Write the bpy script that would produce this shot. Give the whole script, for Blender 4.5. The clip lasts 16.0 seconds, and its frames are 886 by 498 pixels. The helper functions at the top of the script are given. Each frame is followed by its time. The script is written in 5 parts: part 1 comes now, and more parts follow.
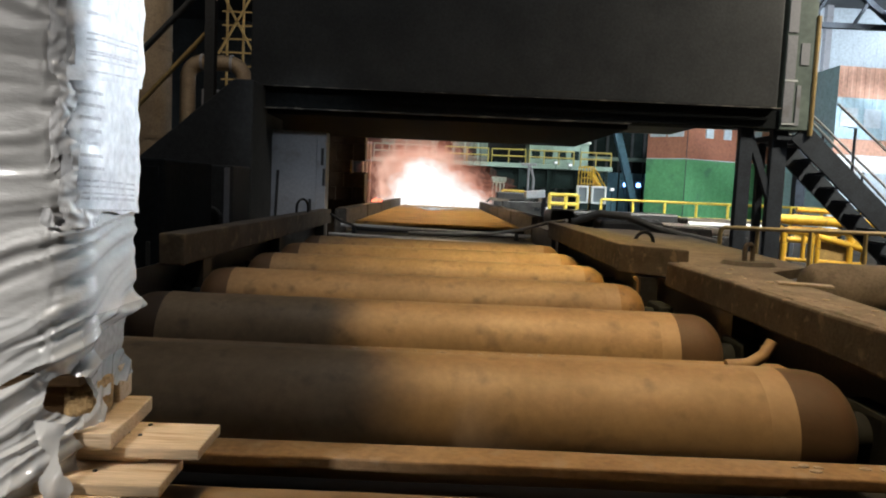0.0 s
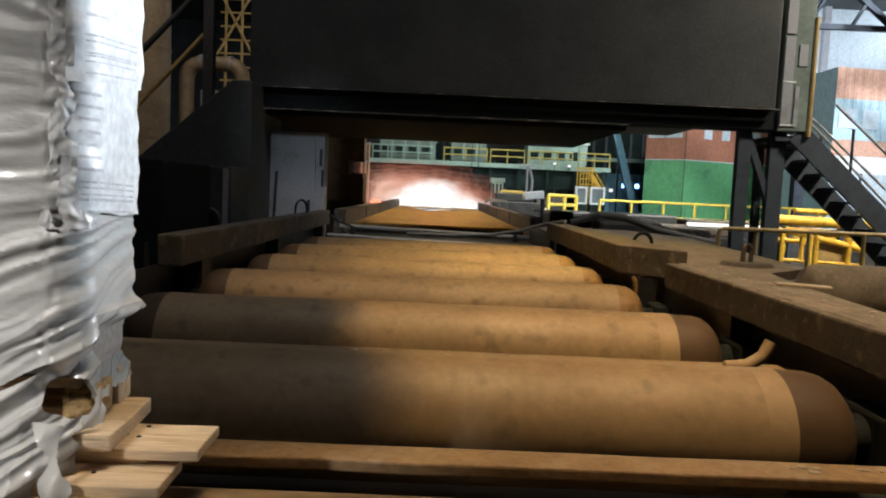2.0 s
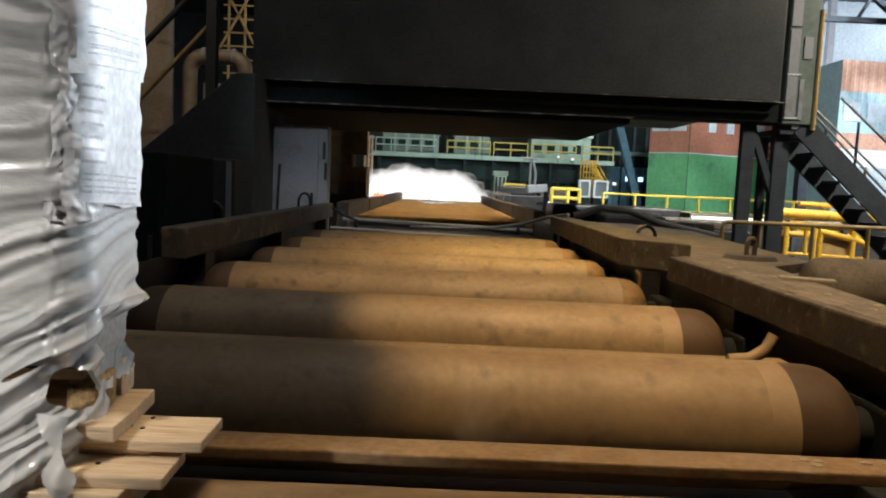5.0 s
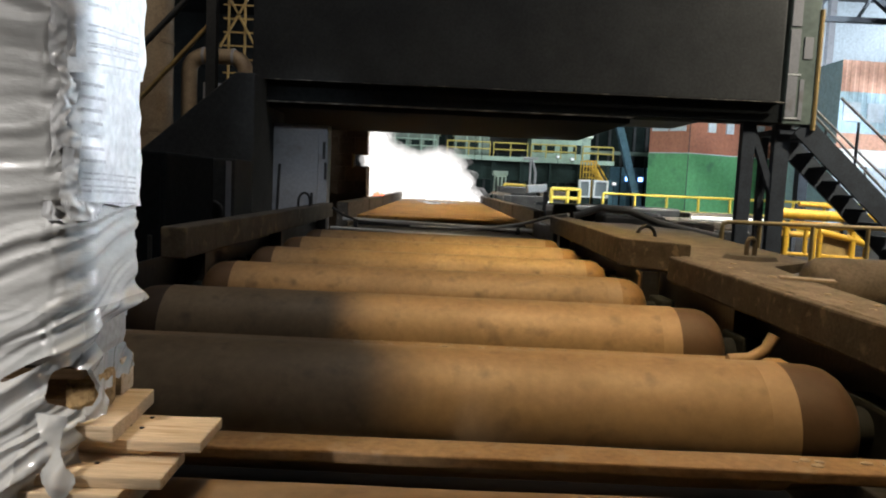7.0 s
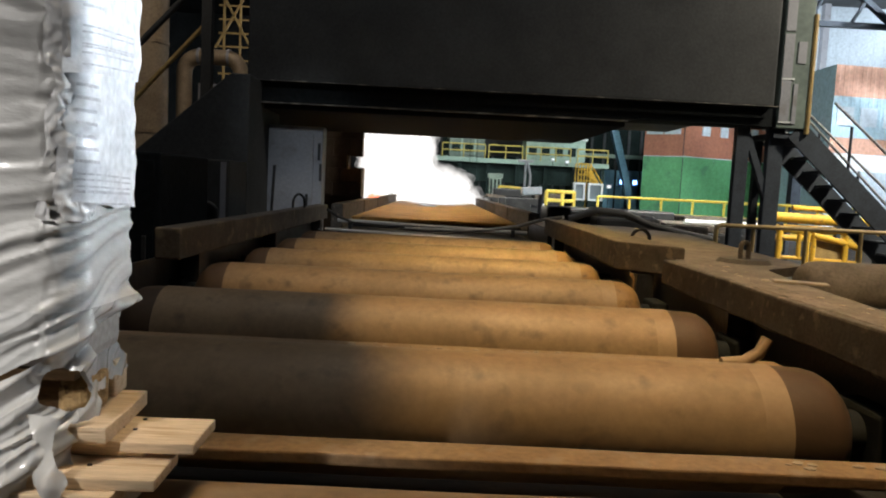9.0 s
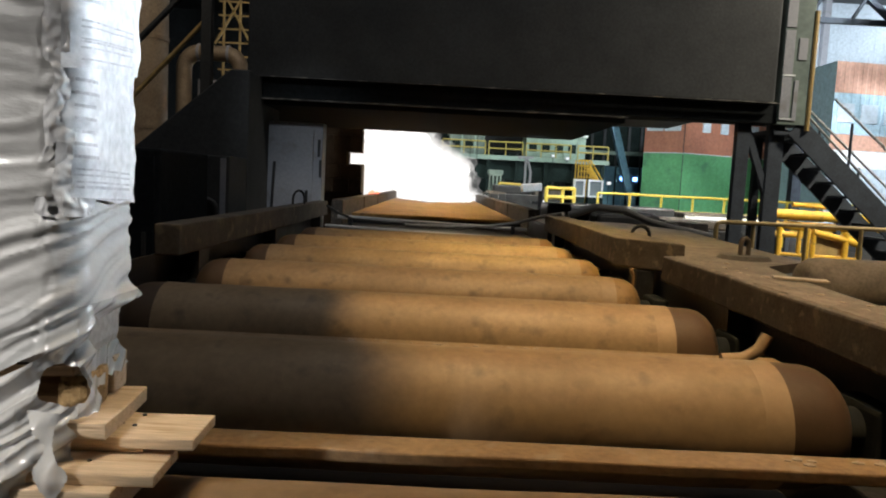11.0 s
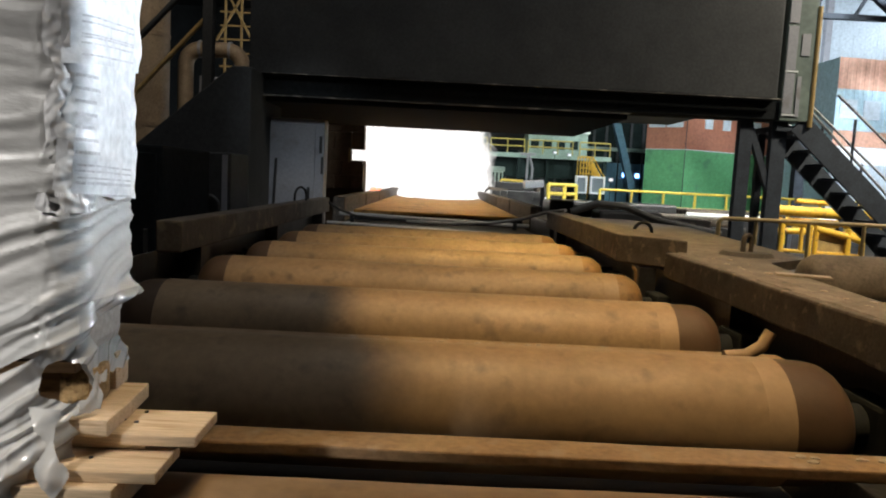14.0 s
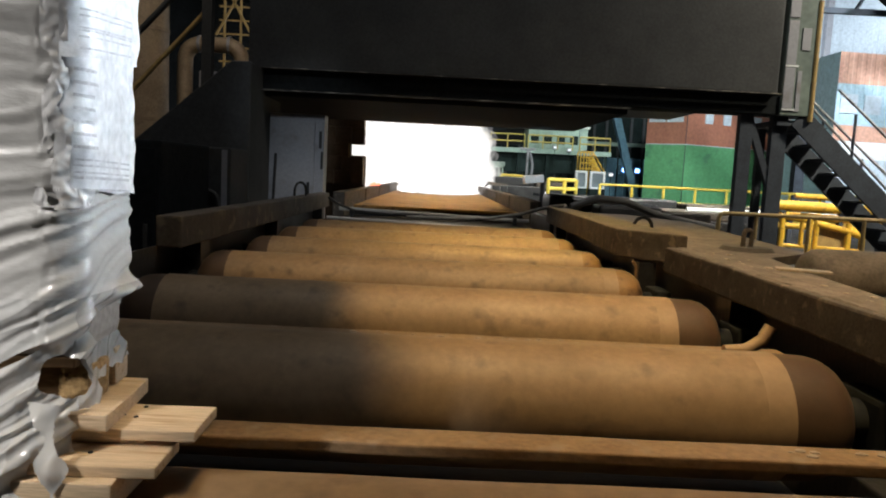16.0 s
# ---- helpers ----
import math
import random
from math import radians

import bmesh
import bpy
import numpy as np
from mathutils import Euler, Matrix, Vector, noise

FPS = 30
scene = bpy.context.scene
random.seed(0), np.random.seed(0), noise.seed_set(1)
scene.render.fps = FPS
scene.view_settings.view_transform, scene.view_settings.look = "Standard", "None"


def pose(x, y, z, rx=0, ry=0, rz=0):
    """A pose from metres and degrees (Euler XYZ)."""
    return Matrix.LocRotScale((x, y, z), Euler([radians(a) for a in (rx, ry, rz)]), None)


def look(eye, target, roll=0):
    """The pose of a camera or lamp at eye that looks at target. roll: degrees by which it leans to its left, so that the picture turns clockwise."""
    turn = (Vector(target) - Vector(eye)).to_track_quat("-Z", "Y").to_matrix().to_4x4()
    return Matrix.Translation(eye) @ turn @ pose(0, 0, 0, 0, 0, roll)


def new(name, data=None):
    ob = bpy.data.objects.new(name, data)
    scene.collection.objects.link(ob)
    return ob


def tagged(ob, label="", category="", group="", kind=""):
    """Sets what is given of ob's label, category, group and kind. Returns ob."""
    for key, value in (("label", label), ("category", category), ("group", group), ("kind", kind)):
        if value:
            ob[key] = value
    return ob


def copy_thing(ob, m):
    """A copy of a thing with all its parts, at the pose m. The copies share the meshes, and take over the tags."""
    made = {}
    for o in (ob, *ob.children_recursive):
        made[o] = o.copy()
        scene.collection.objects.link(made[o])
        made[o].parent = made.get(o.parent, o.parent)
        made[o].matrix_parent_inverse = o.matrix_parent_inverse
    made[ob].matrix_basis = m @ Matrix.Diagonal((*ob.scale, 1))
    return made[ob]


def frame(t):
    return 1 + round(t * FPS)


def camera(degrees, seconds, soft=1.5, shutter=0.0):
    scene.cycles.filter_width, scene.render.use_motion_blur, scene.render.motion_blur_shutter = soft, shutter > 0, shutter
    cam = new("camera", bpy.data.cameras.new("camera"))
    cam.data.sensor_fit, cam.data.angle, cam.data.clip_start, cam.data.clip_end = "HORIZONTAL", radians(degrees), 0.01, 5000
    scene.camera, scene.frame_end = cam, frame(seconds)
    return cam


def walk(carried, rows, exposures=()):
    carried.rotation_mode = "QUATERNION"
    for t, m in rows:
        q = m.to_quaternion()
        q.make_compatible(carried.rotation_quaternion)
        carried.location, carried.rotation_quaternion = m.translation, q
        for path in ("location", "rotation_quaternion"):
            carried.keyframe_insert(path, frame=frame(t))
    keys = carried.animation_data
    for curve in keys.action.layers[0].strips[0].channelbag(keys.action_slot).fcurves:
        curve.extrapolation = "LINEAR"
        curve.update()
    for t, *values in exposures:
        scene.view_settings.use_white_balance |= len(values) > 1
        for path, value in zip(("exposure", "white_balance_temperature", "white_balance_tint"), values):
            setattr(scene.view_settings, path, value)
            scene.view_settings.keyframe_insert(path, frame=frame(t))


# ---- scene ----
cam = camera(64, 16.0, soft=2.0)
walk(cam, [
    (0, pose(0.0001, -0.0004, 1.4501, 85.328, -2.540, -0.221)),
    (0.5, pose(-0.0004, 0.0000, 1.4502, 85.312, -2.549, -0.224)),
    (1, pose(-0.0002, 0.0004, 1.4497, 85.327, -2.512, -0.240)),
    (1.5, pose(0.0005, -0.0009, 1.4501, 85.391, -2.533, -0.373)),
    (2, pose(-0.0003, -0.0012, 1.4511, 85.405, -2.553, -0.326)),
    (2.5, pose(-0.0001, 0.0004, 1.4501, 85.204, -2.609, -0.231)),
    (3, pose(0.0004, 0.0006, 1.4497, 85.094, -2.592, -0.169)),
    (3.5, pose(0.0000, -0.0000, 1.4500, 85.179, -2.591, -0.182)),
    (4, pose(0.0005, -0.0020, 1.4500, 85.050, -2.560, -0.097)),
    (6.5, pose(-0.0002, 0.0025, 1.4485, 84.796, -2.594, -0.066)),
    (7, pose(-0.0000, 0.0017, 1.4489, 84.843, -2.619, -0.082)),
    (7.5, pose(0.0005, 0.0001, 1.4493, 84.927, -2.585, -0.108)),
    (8, pose(0.0002, -0.0008, 1.4501, 84.971, -2.642, -0.155)),
    (8.5, pose(-0.0003, 0.0007, 1.4495, 85.029, -2.864, -0.438)),
    (9, pose(-0.0003, 0.0012, 1.4494, 85.027, -2.905, -0.487)),
    (11.5, pose(0.0002, 0.0030, 1.4479, 84.705, -2.950, -0.483)),
    (12, pose(0.0008, -0.0023, 1.4477, 84.696, -2.912, -0.467)),
    (12.5, pose(-0.0002, 0.0142, 1.4480, 84.627, -2.913, -0.269)),
    (13, pose(0.0003, -0.0046, 1.4483, 84.941, -2.814, -0.324)),
    (13.5, pose(-0.0011, 0.0060, 1.4475, 84.843, -2.737, -0.179)),
    (14, pose(-0.0012, 0.0088, 1.4467, 84.477, -2.909, -0.341)),
    (14.5, pose(-0.0004, 0.0107, 1.4458, 84.255, -2.964, -0.306)),
    (15, pose(-0.0007, 0.0123, 1.4453, 84.152, -2.924, -0.335)),
    (15.5, pose(-0.0004, 0.0120, 1.4454, 83.978, -2.951, -0.411)),
    (16, pose(-0.0002, 0.0113, 1.4455, 84.085, -2.870, -0.345)),
], exposures=[(0, 0.0), (16, 0.0)])

scene.cycles.transparent_max_bounces = 48

# ---- light: a closed mill hall, lit by unseen area lamps added to match its light ----
world = bpy.data.worlds.new("hall_air")
scene.world = world
world.use_nodes = True
world.node_tree.nodes["Background"].inputs[0].default_value = (0.6, 0.72, 0.85, 1)
world.node_tree.nodes["Background"].inputs[1].default_value = 0.004


def lamp(name, at, to, watts, size, colour, spread=180):
    data = bpy.data.lights.new(name, "AREA")
    data.shape, data.size, data.energy, data.color, data.spread = "DISK", size, watts, colour, radians(spread)
    ob = new(name, data)
    ob.matrix_world = look(at, to)
    return ob


WARM, COOL = (1.0, 0.86, 0.68), (0.82, 0.92, 1.0)
# None of these has a fixture; several only brighten one part of the hall.
LAMPS = [
    # place, aim, watts, size, colour, spread
    ((0.8, 1.2, 9.0), (1.0, 3.2, 0.9), 48, 0.24, (1.0, 0.69, 0.30), 44),
    # two narrow lamps added for the wrapped load and its papers
    ((-3.2, -3.0, 5.4), (-1.22, 1.1, 1.32), 7.0, 0.35, (1.0, 0.96, 0.91), 15),
    ((7.5, 4.6, 3.4), (-0.6, 1.3, 1.98), 8.5, 0.4, COOL, 12.5),
    ((0.9, 6.4, 7.0), (0.9, 6.5, 0.9), 36, 0.7, (1.0, 0.67, 0.21), 44),
    # added below the housing to brighten the far table
    ((0.0, 11.9, 2.41), (0.0, 11.9, 0.9), 17, 0.5, (1.0, 0.80, 0.48), 140),
    ((0.3, 17.5, 6.5), (0.0, 16.5, 0.9), 150, 0.8, (1.0, 0.74, 0.42), 100),
    ((-4.2, 9.5, 9.5), (-5.6, 15.0, 4.0), 62, 0.6, WARM, 120),
    ((9.5, 7.2, 8.0), (6.0, 13.0, 1.6), 300, 0.8, (1.0, 0.92, 0.75), 90),
    ((2.0, 30.0, 11.0), (1.5, 41.0, 3.5), 450, 1.2, (0.85, 1.0, 0.94), 120),
    ((12.0, 30.0, 12.0), (14.5, 45.0, 3.0), 560, 1.2, (0.88, 1.0, 0.94), 120),
    ((22.5, 22.0, 9.6), (22.0, 38.0, 6.0), 3800, 1.2, COOL, 150),
    # added pair that brightens the end wall for the glare there
    ((36.6, 56.0, 15.6), (36.6, 60.0, 15.4), 220, 0.9, COOL, 180),
    ((26.0, 49.0, 13.0), (27.0, 60.0, 9.0), 1900, 1.2, COOL, 160),
    # dim narrow fill added for the grey cabinet
    ((-2.2, 4.6, 5.6), (-1.8, 10.5, 1.5), 1.3, 0.4, COOL, 20),
    ((1.9, 13.5, 2.40), (2.1, 15.2, 1.3), 13, 0.3, COOL, 120),
    ((7.2, 11.2, 9.0), (4.0, 20.0, 1.0), 900, 0.8, (0.95, 1.0, 0.95), 100),
    # wide fill added under the roof to lift the dark parts
    ((2.0, 2.0, 17.6), (2.0, 3.0, 0.0), 600, 8.0, (0.94, 0.97, 1.0), 180),
]
for at_, to_, watts_, size_, colour_, spread_ in LAMPS:
    lamp("added_light", at_, to_, watts_, size_, colour_, spread_)


# ---- materials ----
def mat(name, base, second=None, rough=0.6, metal=0.0, scale=6.0, amount=0.6, fine=60.0, bump=0.15, coat=0.0, dirt=None, stretch=(1, 1, 1), grainy=0.55, spots=(0.58, 0.68)):
    """A worn surface: two tones in broad patches, fine grain, relief, and spots of dirt."""
    m = bpy.data.materials.new(name)
    m.use_nodes = True
    nt = m.node_tree
    N, L = nt.nodes, nt.links
    b = N["Principled BSDF"]
    tc, mp, info = N.new("ShaderNodeTexCoord"), N.new("ShaderNodeMapping"), N.new("ShaderNodeObjectInfo")
    L.new(tc.outputs["Object"], mp.inputs["Vector"])
    shift = N.new("ShaderNodeVectorMath")
    shift.operation = "SCALE"
    shift.inputs[0].default_value = (17.0, 9.0, 5.0)
    L.new(info.outputs["Random"], shift.inputs["Scale"])
    L.new(shift.outputs["Vector"], mp.inputs["Location"])
    mp.inputs["Scale"].default_value = stretch
    n1, n2 = N.new("ShaderNodeTexNoise"), N.new("ShaderNodeTexNoise")
    n1.inputs["Scale"].default_value, n1.inputs["Detail"].default_value, n1.inputs["Roughness"].default_value = scale, 6, 0.62
    n2.inputs["Scale"].default_value, n2.inputs["Detail"].default_value = fine, 4
    for n in (n1, n2):
        L.new(mp.outputs["Vector"], n.inputs["Vector"])
    ramp = N.new("ShaderNodeMapRange")
    ramp.inputs["From Min"].default_value, ramp.inputs["From Max"].default_value = 0.36, 0.64
    L.new(n1.outputs["Fac"], ramp.inputs["Value"])
    mix = N.new("ShaderNodeMix")
    mix.data_type = "RGBA"
    second = second or tuple(c * 0.6 for c in base)
    mix.inputs["A"].default_value, mix.inputs["B"].default_value = (*base, 1), tuple(base[i] + (second[i] - base[i]) * amount for i in range(3)) + (1,)
    L.new(ramp.outputs["Result"], mix.inputs["Factor"])
    grain = N.new("ShaderNodeMix")
    grain.data_type, grain.blend_type = "RGBA", "MULTIPLY"
    grain.inputs["Factor"].default_value = grainy
    g = N.new("ShaderNodeMapRange")
    g.inputs["From Min"].default_value, g.inputs["From Max"].default_value, g.inputs["To Min"].default_value, g.inputs["To Max"].default_value = 0.3, 0.7, 0.65, 1.25
    L.new(n2.outputs["Fac"], g.inputs["Value"])
    L.new(mix.outputs["Result"], grain.inputs["A"])
    L.new(g.outputs["Result"], grain.inputs["B"])
    out = grain.outputs["Result"]
    if dirt:
        n3 = N.new("ShaderNodeTexNoise")
        n3.inputs["Scale"].default_value, n3.inputs["Detail"].default_value = scale * 2.3, 8
        L.new(mp.outputs["Vector"], n3.inputs["Vector"])
        r3 = N.new("ShaderNodeMapRange")
        r3.inputs["From Min"].default_value, r3.inputs["From Max"].default_value = spots
        L.new(n3.outputs["Fac"], r3.inputs["Value"])
        dm = N.new("ShaderNodeMix")
        dm.data_type = "RGBA"
        dm.inputs["B"].default_value = (*dirt, 1)
        L.new(r3.outputs["Result"], dm.inputs["Factor"])
        L.new(out, dm.inputs["A"])
        out = dm.outputs["Result"]
    L.new(out, b.inputs["Base Color"])
    rr = N.new("ShaderNodeMapRange")
    rr.inputs["To Min"].default_value, rr.inputs["To Max"].default_value = max(0.05, rough - 0.15), min(1.0, rough + 0.15)
    L.new(n1.outputs["Fac"], rr.inputs["Value"])
    L.new(rr.outputs["Result"], b.inputs["Roughness"])
    b.inputs["Metallic"].default_value, b.inputs["Coat Weight"].default_value = metal, coat
    if bump:
        bp = N.new("ShaderNodeBump")
        bp.inputs["Strength"].default_value, bp.inputs["Distance"].default_value = bump, 0.01
        add = N.new("ShaderNodeMath")
        L.new(n1.outputs["Fac"], add.inputs[0])
        L.new(n2.outputs["Fac"], add.inputs[1])
        L.new(add.outputs[0], bp.inputs["Height"])
        L.new(bp.outputs["Normal"], b.inputs["Normal"])
    return m


def glow(name, colour, strength, alpha=1.0):
    m = bpy.data.materials.new(name)
    m.use_nodes = True
    N, L = m.node_tree.nodes, m.node_tree.links
    N.remove(N["Principled BSDF"])
    e, out = N.new("ShaderNodeEmission"), N["Material Output"]
    e.inputs[0].default_value, e.inputs[1].default_value = (*colour, 1), strength
    if alpha < 1:
        t, mix = N.new("ShaderNodeBsdfTransparent"), N.new("ShaderNodeMixShader")
        tc, n, r = N.new("ShaderNodeTexCoord"), N.new("ShaderNodeTexNoise"), N.new("ShaderNodeMapRange")
        n.inputs["Scale"].default_value, n.inputs["Detail"].default_value = 3.0, 5
        r.inputs["From Min"].default_value, r.inputs["From Max"].default_value = 0.38, 0.66
        r.inputs["To Min"].default_value, r.inputs["To Max"].default_value = alpha * 0.25, min(1.0, alpha * 1.9)
        L.new(tc.outputs["Object"], n.inputs["Vector"])
        L.new(n.outputs["Fac"], r.inputs["Value"])
        L.new(r.outputs["Result"], mix.inputs[0])
        L.new(t.outputs[0], mix.inputs[1])
        L.new(e.outputs[0], mix.inputs[2])
        L.new(mix.outputs[0], out.inputs[0])
    else:
        L.new(e.outputs[0], out.inputs[0])
    return m


M_ROLLER = mat("rusty_roller_steel", (0.315, 0.208, 0.115), (0.25, 0.163, 0.088), 0.6, 0.05, 4.2, 0.9, 30, 0.06, dirt=(0.15, 0.097, 0.058), grainy=0.34, spots=(0.565, 0.76))
M_RING = mat("scuffed_pale_rust", (0.33, 0.222, 0.13), (0.27, 0.178, 0.098), 0.58, 0.05, 5, 0.8, 30, 0.05, grainy=0.2)
M_BAND = mat("dark_rust_band", (0.098, 0.057, 0.031), (0.07, 0.041, 0.022), 0.6, 0.1, 5, 0.8, 40, 0.08, grainy=0.3)
M_ENDRUST = mat("orange_end_rust", (0.30, 0.175, 0.07), (0.21, 0.115, 0.042), 0.6, 0.05, 5, 0.9, 40, 0.08, dirt=(0.13, 0.075, 0.035), grainy=0.3)
M_RUSTPLATE = mat("orange_rust_plate", (0.47, 0.27, 0.08), (0.36, 0.19, 0.05), 0.6, 0.1, 1.6, 0.9, 20, 0.15, dirt=(0.1, 0.05, 0.03))
M_SCALE = mat("scaled_brown_steel", (0.135, 0.112, 0.092), (0.085, 0.07, 0.057), 0.8, 0.05, 7, 0.9, 70, 0.16, dirt=(0.23, 0.18, 0.14))
M_DUST = mat("dusty_deck_steel", (0.235, 0.195, 0.160), (0.15, 0.122, 0.098), 0.85, 0.0, 5, 0.9, 60, 0.15, dirt=(0.10, 0.08, 0.064), spots=(0.60, 0.74))
M_FLAKE = mat("pale_mill_scale", (0.46, 0.38, 0.30), (0.34, 0.26, 0.19), 0.6, 0.05, 20, 0.8, 60, 0.1)
M_LEFTBEAM = mat("soot_darkened_steel", (0.12, 0.10, 0.08), (0.075, 0.062, 0.05), 0.7, 0.1, 3, 0.9, 40, 0.3, dirt=(0.2, 0.16, 0.11))
M_BAR = mat("worn_cross_bar_steel", (0.36, 0.235, 0.125), (0.27, 0.165, 0.085), 0.6, 0.15, 5, 0.9, 50, 0.2, dirt=(0.36, 0.26, 0.17))
M_DARK = mat("sooty_dark_steel", (0.051, 0.051, 0.050), (0.036, 0.036, 0.036), 0.75, 0.1, 1.2, 0.9, 25, 0.15)
M_BLACK = mat("oily_black_steel", (0.022, 0.022, 0.024), (0.05, 0.05, 0.052), 0.4, 0.2, 4, 0.7, 40, 0.2)
# Near-black that stands for the shade below the rollers.
M_PITBLACK = mat("pan_shade_black", (0.012, 0.010, 0.008), (0.02, 0.016, 0.012), 0.6, 0, 3, 0.8, 30, 0.2)
# Pale chips; on the flanges this tone also stands for the edge highlight.
M_EDGE = mat("chipped_steel_and_highlight", (0.10, 0.095, 0.088), (0.05, 0.046, 0.04), 0.6, 0.1, 2, 1.0, 50, 0.2, dirt=(0.42, 0.38, 0.32), spots=(0.52, 0.68))
M_WOOD = mat("raw_pine", (0.64, 0.49, 0.33), (0.54, 0.40, 0.25), 0.75, 0, 7, 0.8, 90, 0.2, dirt=(0.42, 0.28, 0.15), stretch=(0.25, 3, 3))
M_OLDWOOD = mat("damp_brown_wood", (0.25, 0.15, 0.07), (0.14, 0.08, 0.035), 0.8, 0, 9, 0.9, 80, 0.3, stretch=(0.4, 2, 2))
M_CARTON = mat("grey_brown_carton", (0.36, 0.33, 0.30), (0.28, 0.25, 0.23), 0.8, 0, 5, 0.7, 70, 0.1)
M_PAPER = mat("white_paper", (0.80, 0.81, 0.84), (0.7, 0.71, 0.74), 0.45, 0, 9, 0.6, 60, 0.05, coat=0.5)
M_INK = mat("faded_grey_print", (0.46, 0.46, 0.49), (0.62, 0.62, 0.65), 0.7, 0, 60, 1.0, 200, 0.0)
M_YELLOW = mat("safety_yellow_paint", (0.72, 0.43, 0.04), (0.55, 0.30, 0.03), 0.45, 0, 5, 0.8, 40, 0.08, dirt=(0.3, 0.18, 0.05))
M_LEMON = mat("pale_yellow_paint", (0.75, 0.6, 0.10), (0.6, 0.45, 0.07), 0.45, 0, 3, 0.8, 30, 0.05)
M_OLDRAIL = mat("worn_yellow_brown_rail", (0.5, 0.35, 0.14), (0.34, 0.23, 0.1), 0.45, 0.1, 8, 0.8, 60, 0.1)
M_GREY = mat("grey_cabinet_paint", (0.31, 0.31, 0.335), (0.25, 0.25, 0.27), 0.5, 0, 1.2, 0.6, 30, 0.04, dirt=(0.22, 0.21, 0.21), grainy=0.3)
M_PIPE = mat("tan_pipe_cladding", (0.37, 0.28, 0.185), (0.25, 0.18, 0.115), 0.5, 0.2, 2, 0.9, 30, 0.08)
M_WALLBRICK = mat("burnt_brown_refractory", (0.105, 0.083, 0.068), (0.065, 0.05, 0.04), 0.85, 0, 3, 0.9, 30, 0.4)
M_TEAL = mat("pale_green_machine_paint", (0.30, 0.40, 0.34), (0.2, 0.28, 0.24), 0.5, 0, 1.0, 0.8, 12, 0.05)
# Dark green that also holds the shade under the platform deck, hence little sheen.
M_TEALDARK = mat("dark_green_paint_and_shade", (0.016, 0.028, 0.026), (0.007, 0.013, 0.012), 0.75, 0, 0.8, 0.9, 10, 0.05)
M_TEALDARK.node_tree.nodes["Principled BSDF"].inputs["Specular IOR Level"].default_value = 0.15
M_WHITE = mat("white_paint", (0.75, 0.76, 0.76), (0.6, 0.62, 0.62), 0.5, 0, 2, 0.6, 20, 0.03)
M_GREEN = mat("green_corrugated_cladding", (0.10, 0.30, 0.13), (0.07, 0.22, 0.10), 0.5, 0, 0.35, 0.9, 6, 0.05, dirt=(0.06, 0.17, 0.09))
M_RED = mat("red_brown_cladding", (0.36, 0.14, 0.085), (0.29, 0.11, 0.07), 0.55, 0, 0.4, 0.9, 6, 0.05)
M_PEACH = mat("faded_red_cladding", (0.60, 0.33, 0.24), (0.52, 0.28, 0.2), 0.55, 0, 0.4, 0.9, 6, 0.05)
M_PALEBLUE = mat("faded_blue_cladding", (0.38, 0.52, 0.60), (0.32, 0.44, 0.52), 0.5, 0, 0.4, 0.8, 6, 0.05)
M_BLUE = mat("blue_cladding", (0.14, 0.3, 0.42), (0.1, 0.22, 0.32), 0.5, 0, 0.4, 0.8, 6, 0.05)
M_STAIR = mat("blue_black_stair_paint", (0.042, 0.052, 0.068), (0.028, 0.033, 0.043), 0.8, 0.0, 3, 0.8, 40, 0.1)
M_CHROME = mat("bare_worn_tube", (0.62, 0.62, 0.63), (0.45, 0.45, 0.45), 0.3, 0.45, 6, 0.6, 60, 0.05)
M_TUBE = mat("bare_bright_tube", (0.78, 0.78, 0.78), (0.6, 0.6, 0.6), 0.22, 0.3, 6, 0.6, 60, 0.03)
M_HOSE = mat("dusty_grey_hose", (0.32, 0.31, 0.29), (0.2, 0.19, 0.18), 0.5, 0, 8, 0.6, 60, 0.1)
M_OLIVE = mat("dulled_yellow_paint", (0.46, 0.37, 0.10), (0.34, 0.27, 0.08), 0.5, 0, 5, 0.8, 40, 0.05)
M_TEALMID = mat("grey_green_machine_paint", (0.17, 0.21, 0.18), (0.10, 0.13, 0.115), 0.5, 0, 1.4, 0.9, 12, 0.05)
M_RUBBER = mat("black_hose_rubber", (0.03, 0.03, 0.03), (0.06, 0.055, 0.05), 0.5, 0, 8, 0.6, 60, 0.1)
M_CONCRETE = mat("oily_concrete", (0.10, 0.09, 0.08), (0.05, 0.045, 0.04), 0.8, 0, 0.7, 0.9, 14, 0.2)
M_HALL = mat("sooty_hall_cladding", (0.06, 0.065, 0.07), (0.04, 0.042, 0.045), 0.8, 0, 0.3, 0.9, 5, 0.1)
M_PALEWALL = mat("pale_blue_grey_cladding", (0.5, 0.56, 0.62), (0.4, 0.45, 0.5), 0.6, 0, 0.3, 0.8, 5, 0.05)
M_GLASS = bpy.data.materials.new("window_glass")
M_GLASS.use_nodes = True
M_GLASS.node_tree.nodes["Principled BSDF"].inputs["Base Color"].default_value = (0.20, 0.23, 0.25, 1)
M_GLASS.node_tree.nodes["Principled BSDF"].inputs["Roughness"].default_value = 0.08
M_LAMPGLOW = glow("lit_lens_and_highlight", (0.9, 0.97, 1.0), 1.1)
M_BIGGLOW = glow("glaring_lamp_lens", (0.88, 0.95, 1.0), 40)
M_BLUEGLOW = glow("lit_blue_lamp", (0.2, 0.4, 1.0), 9)
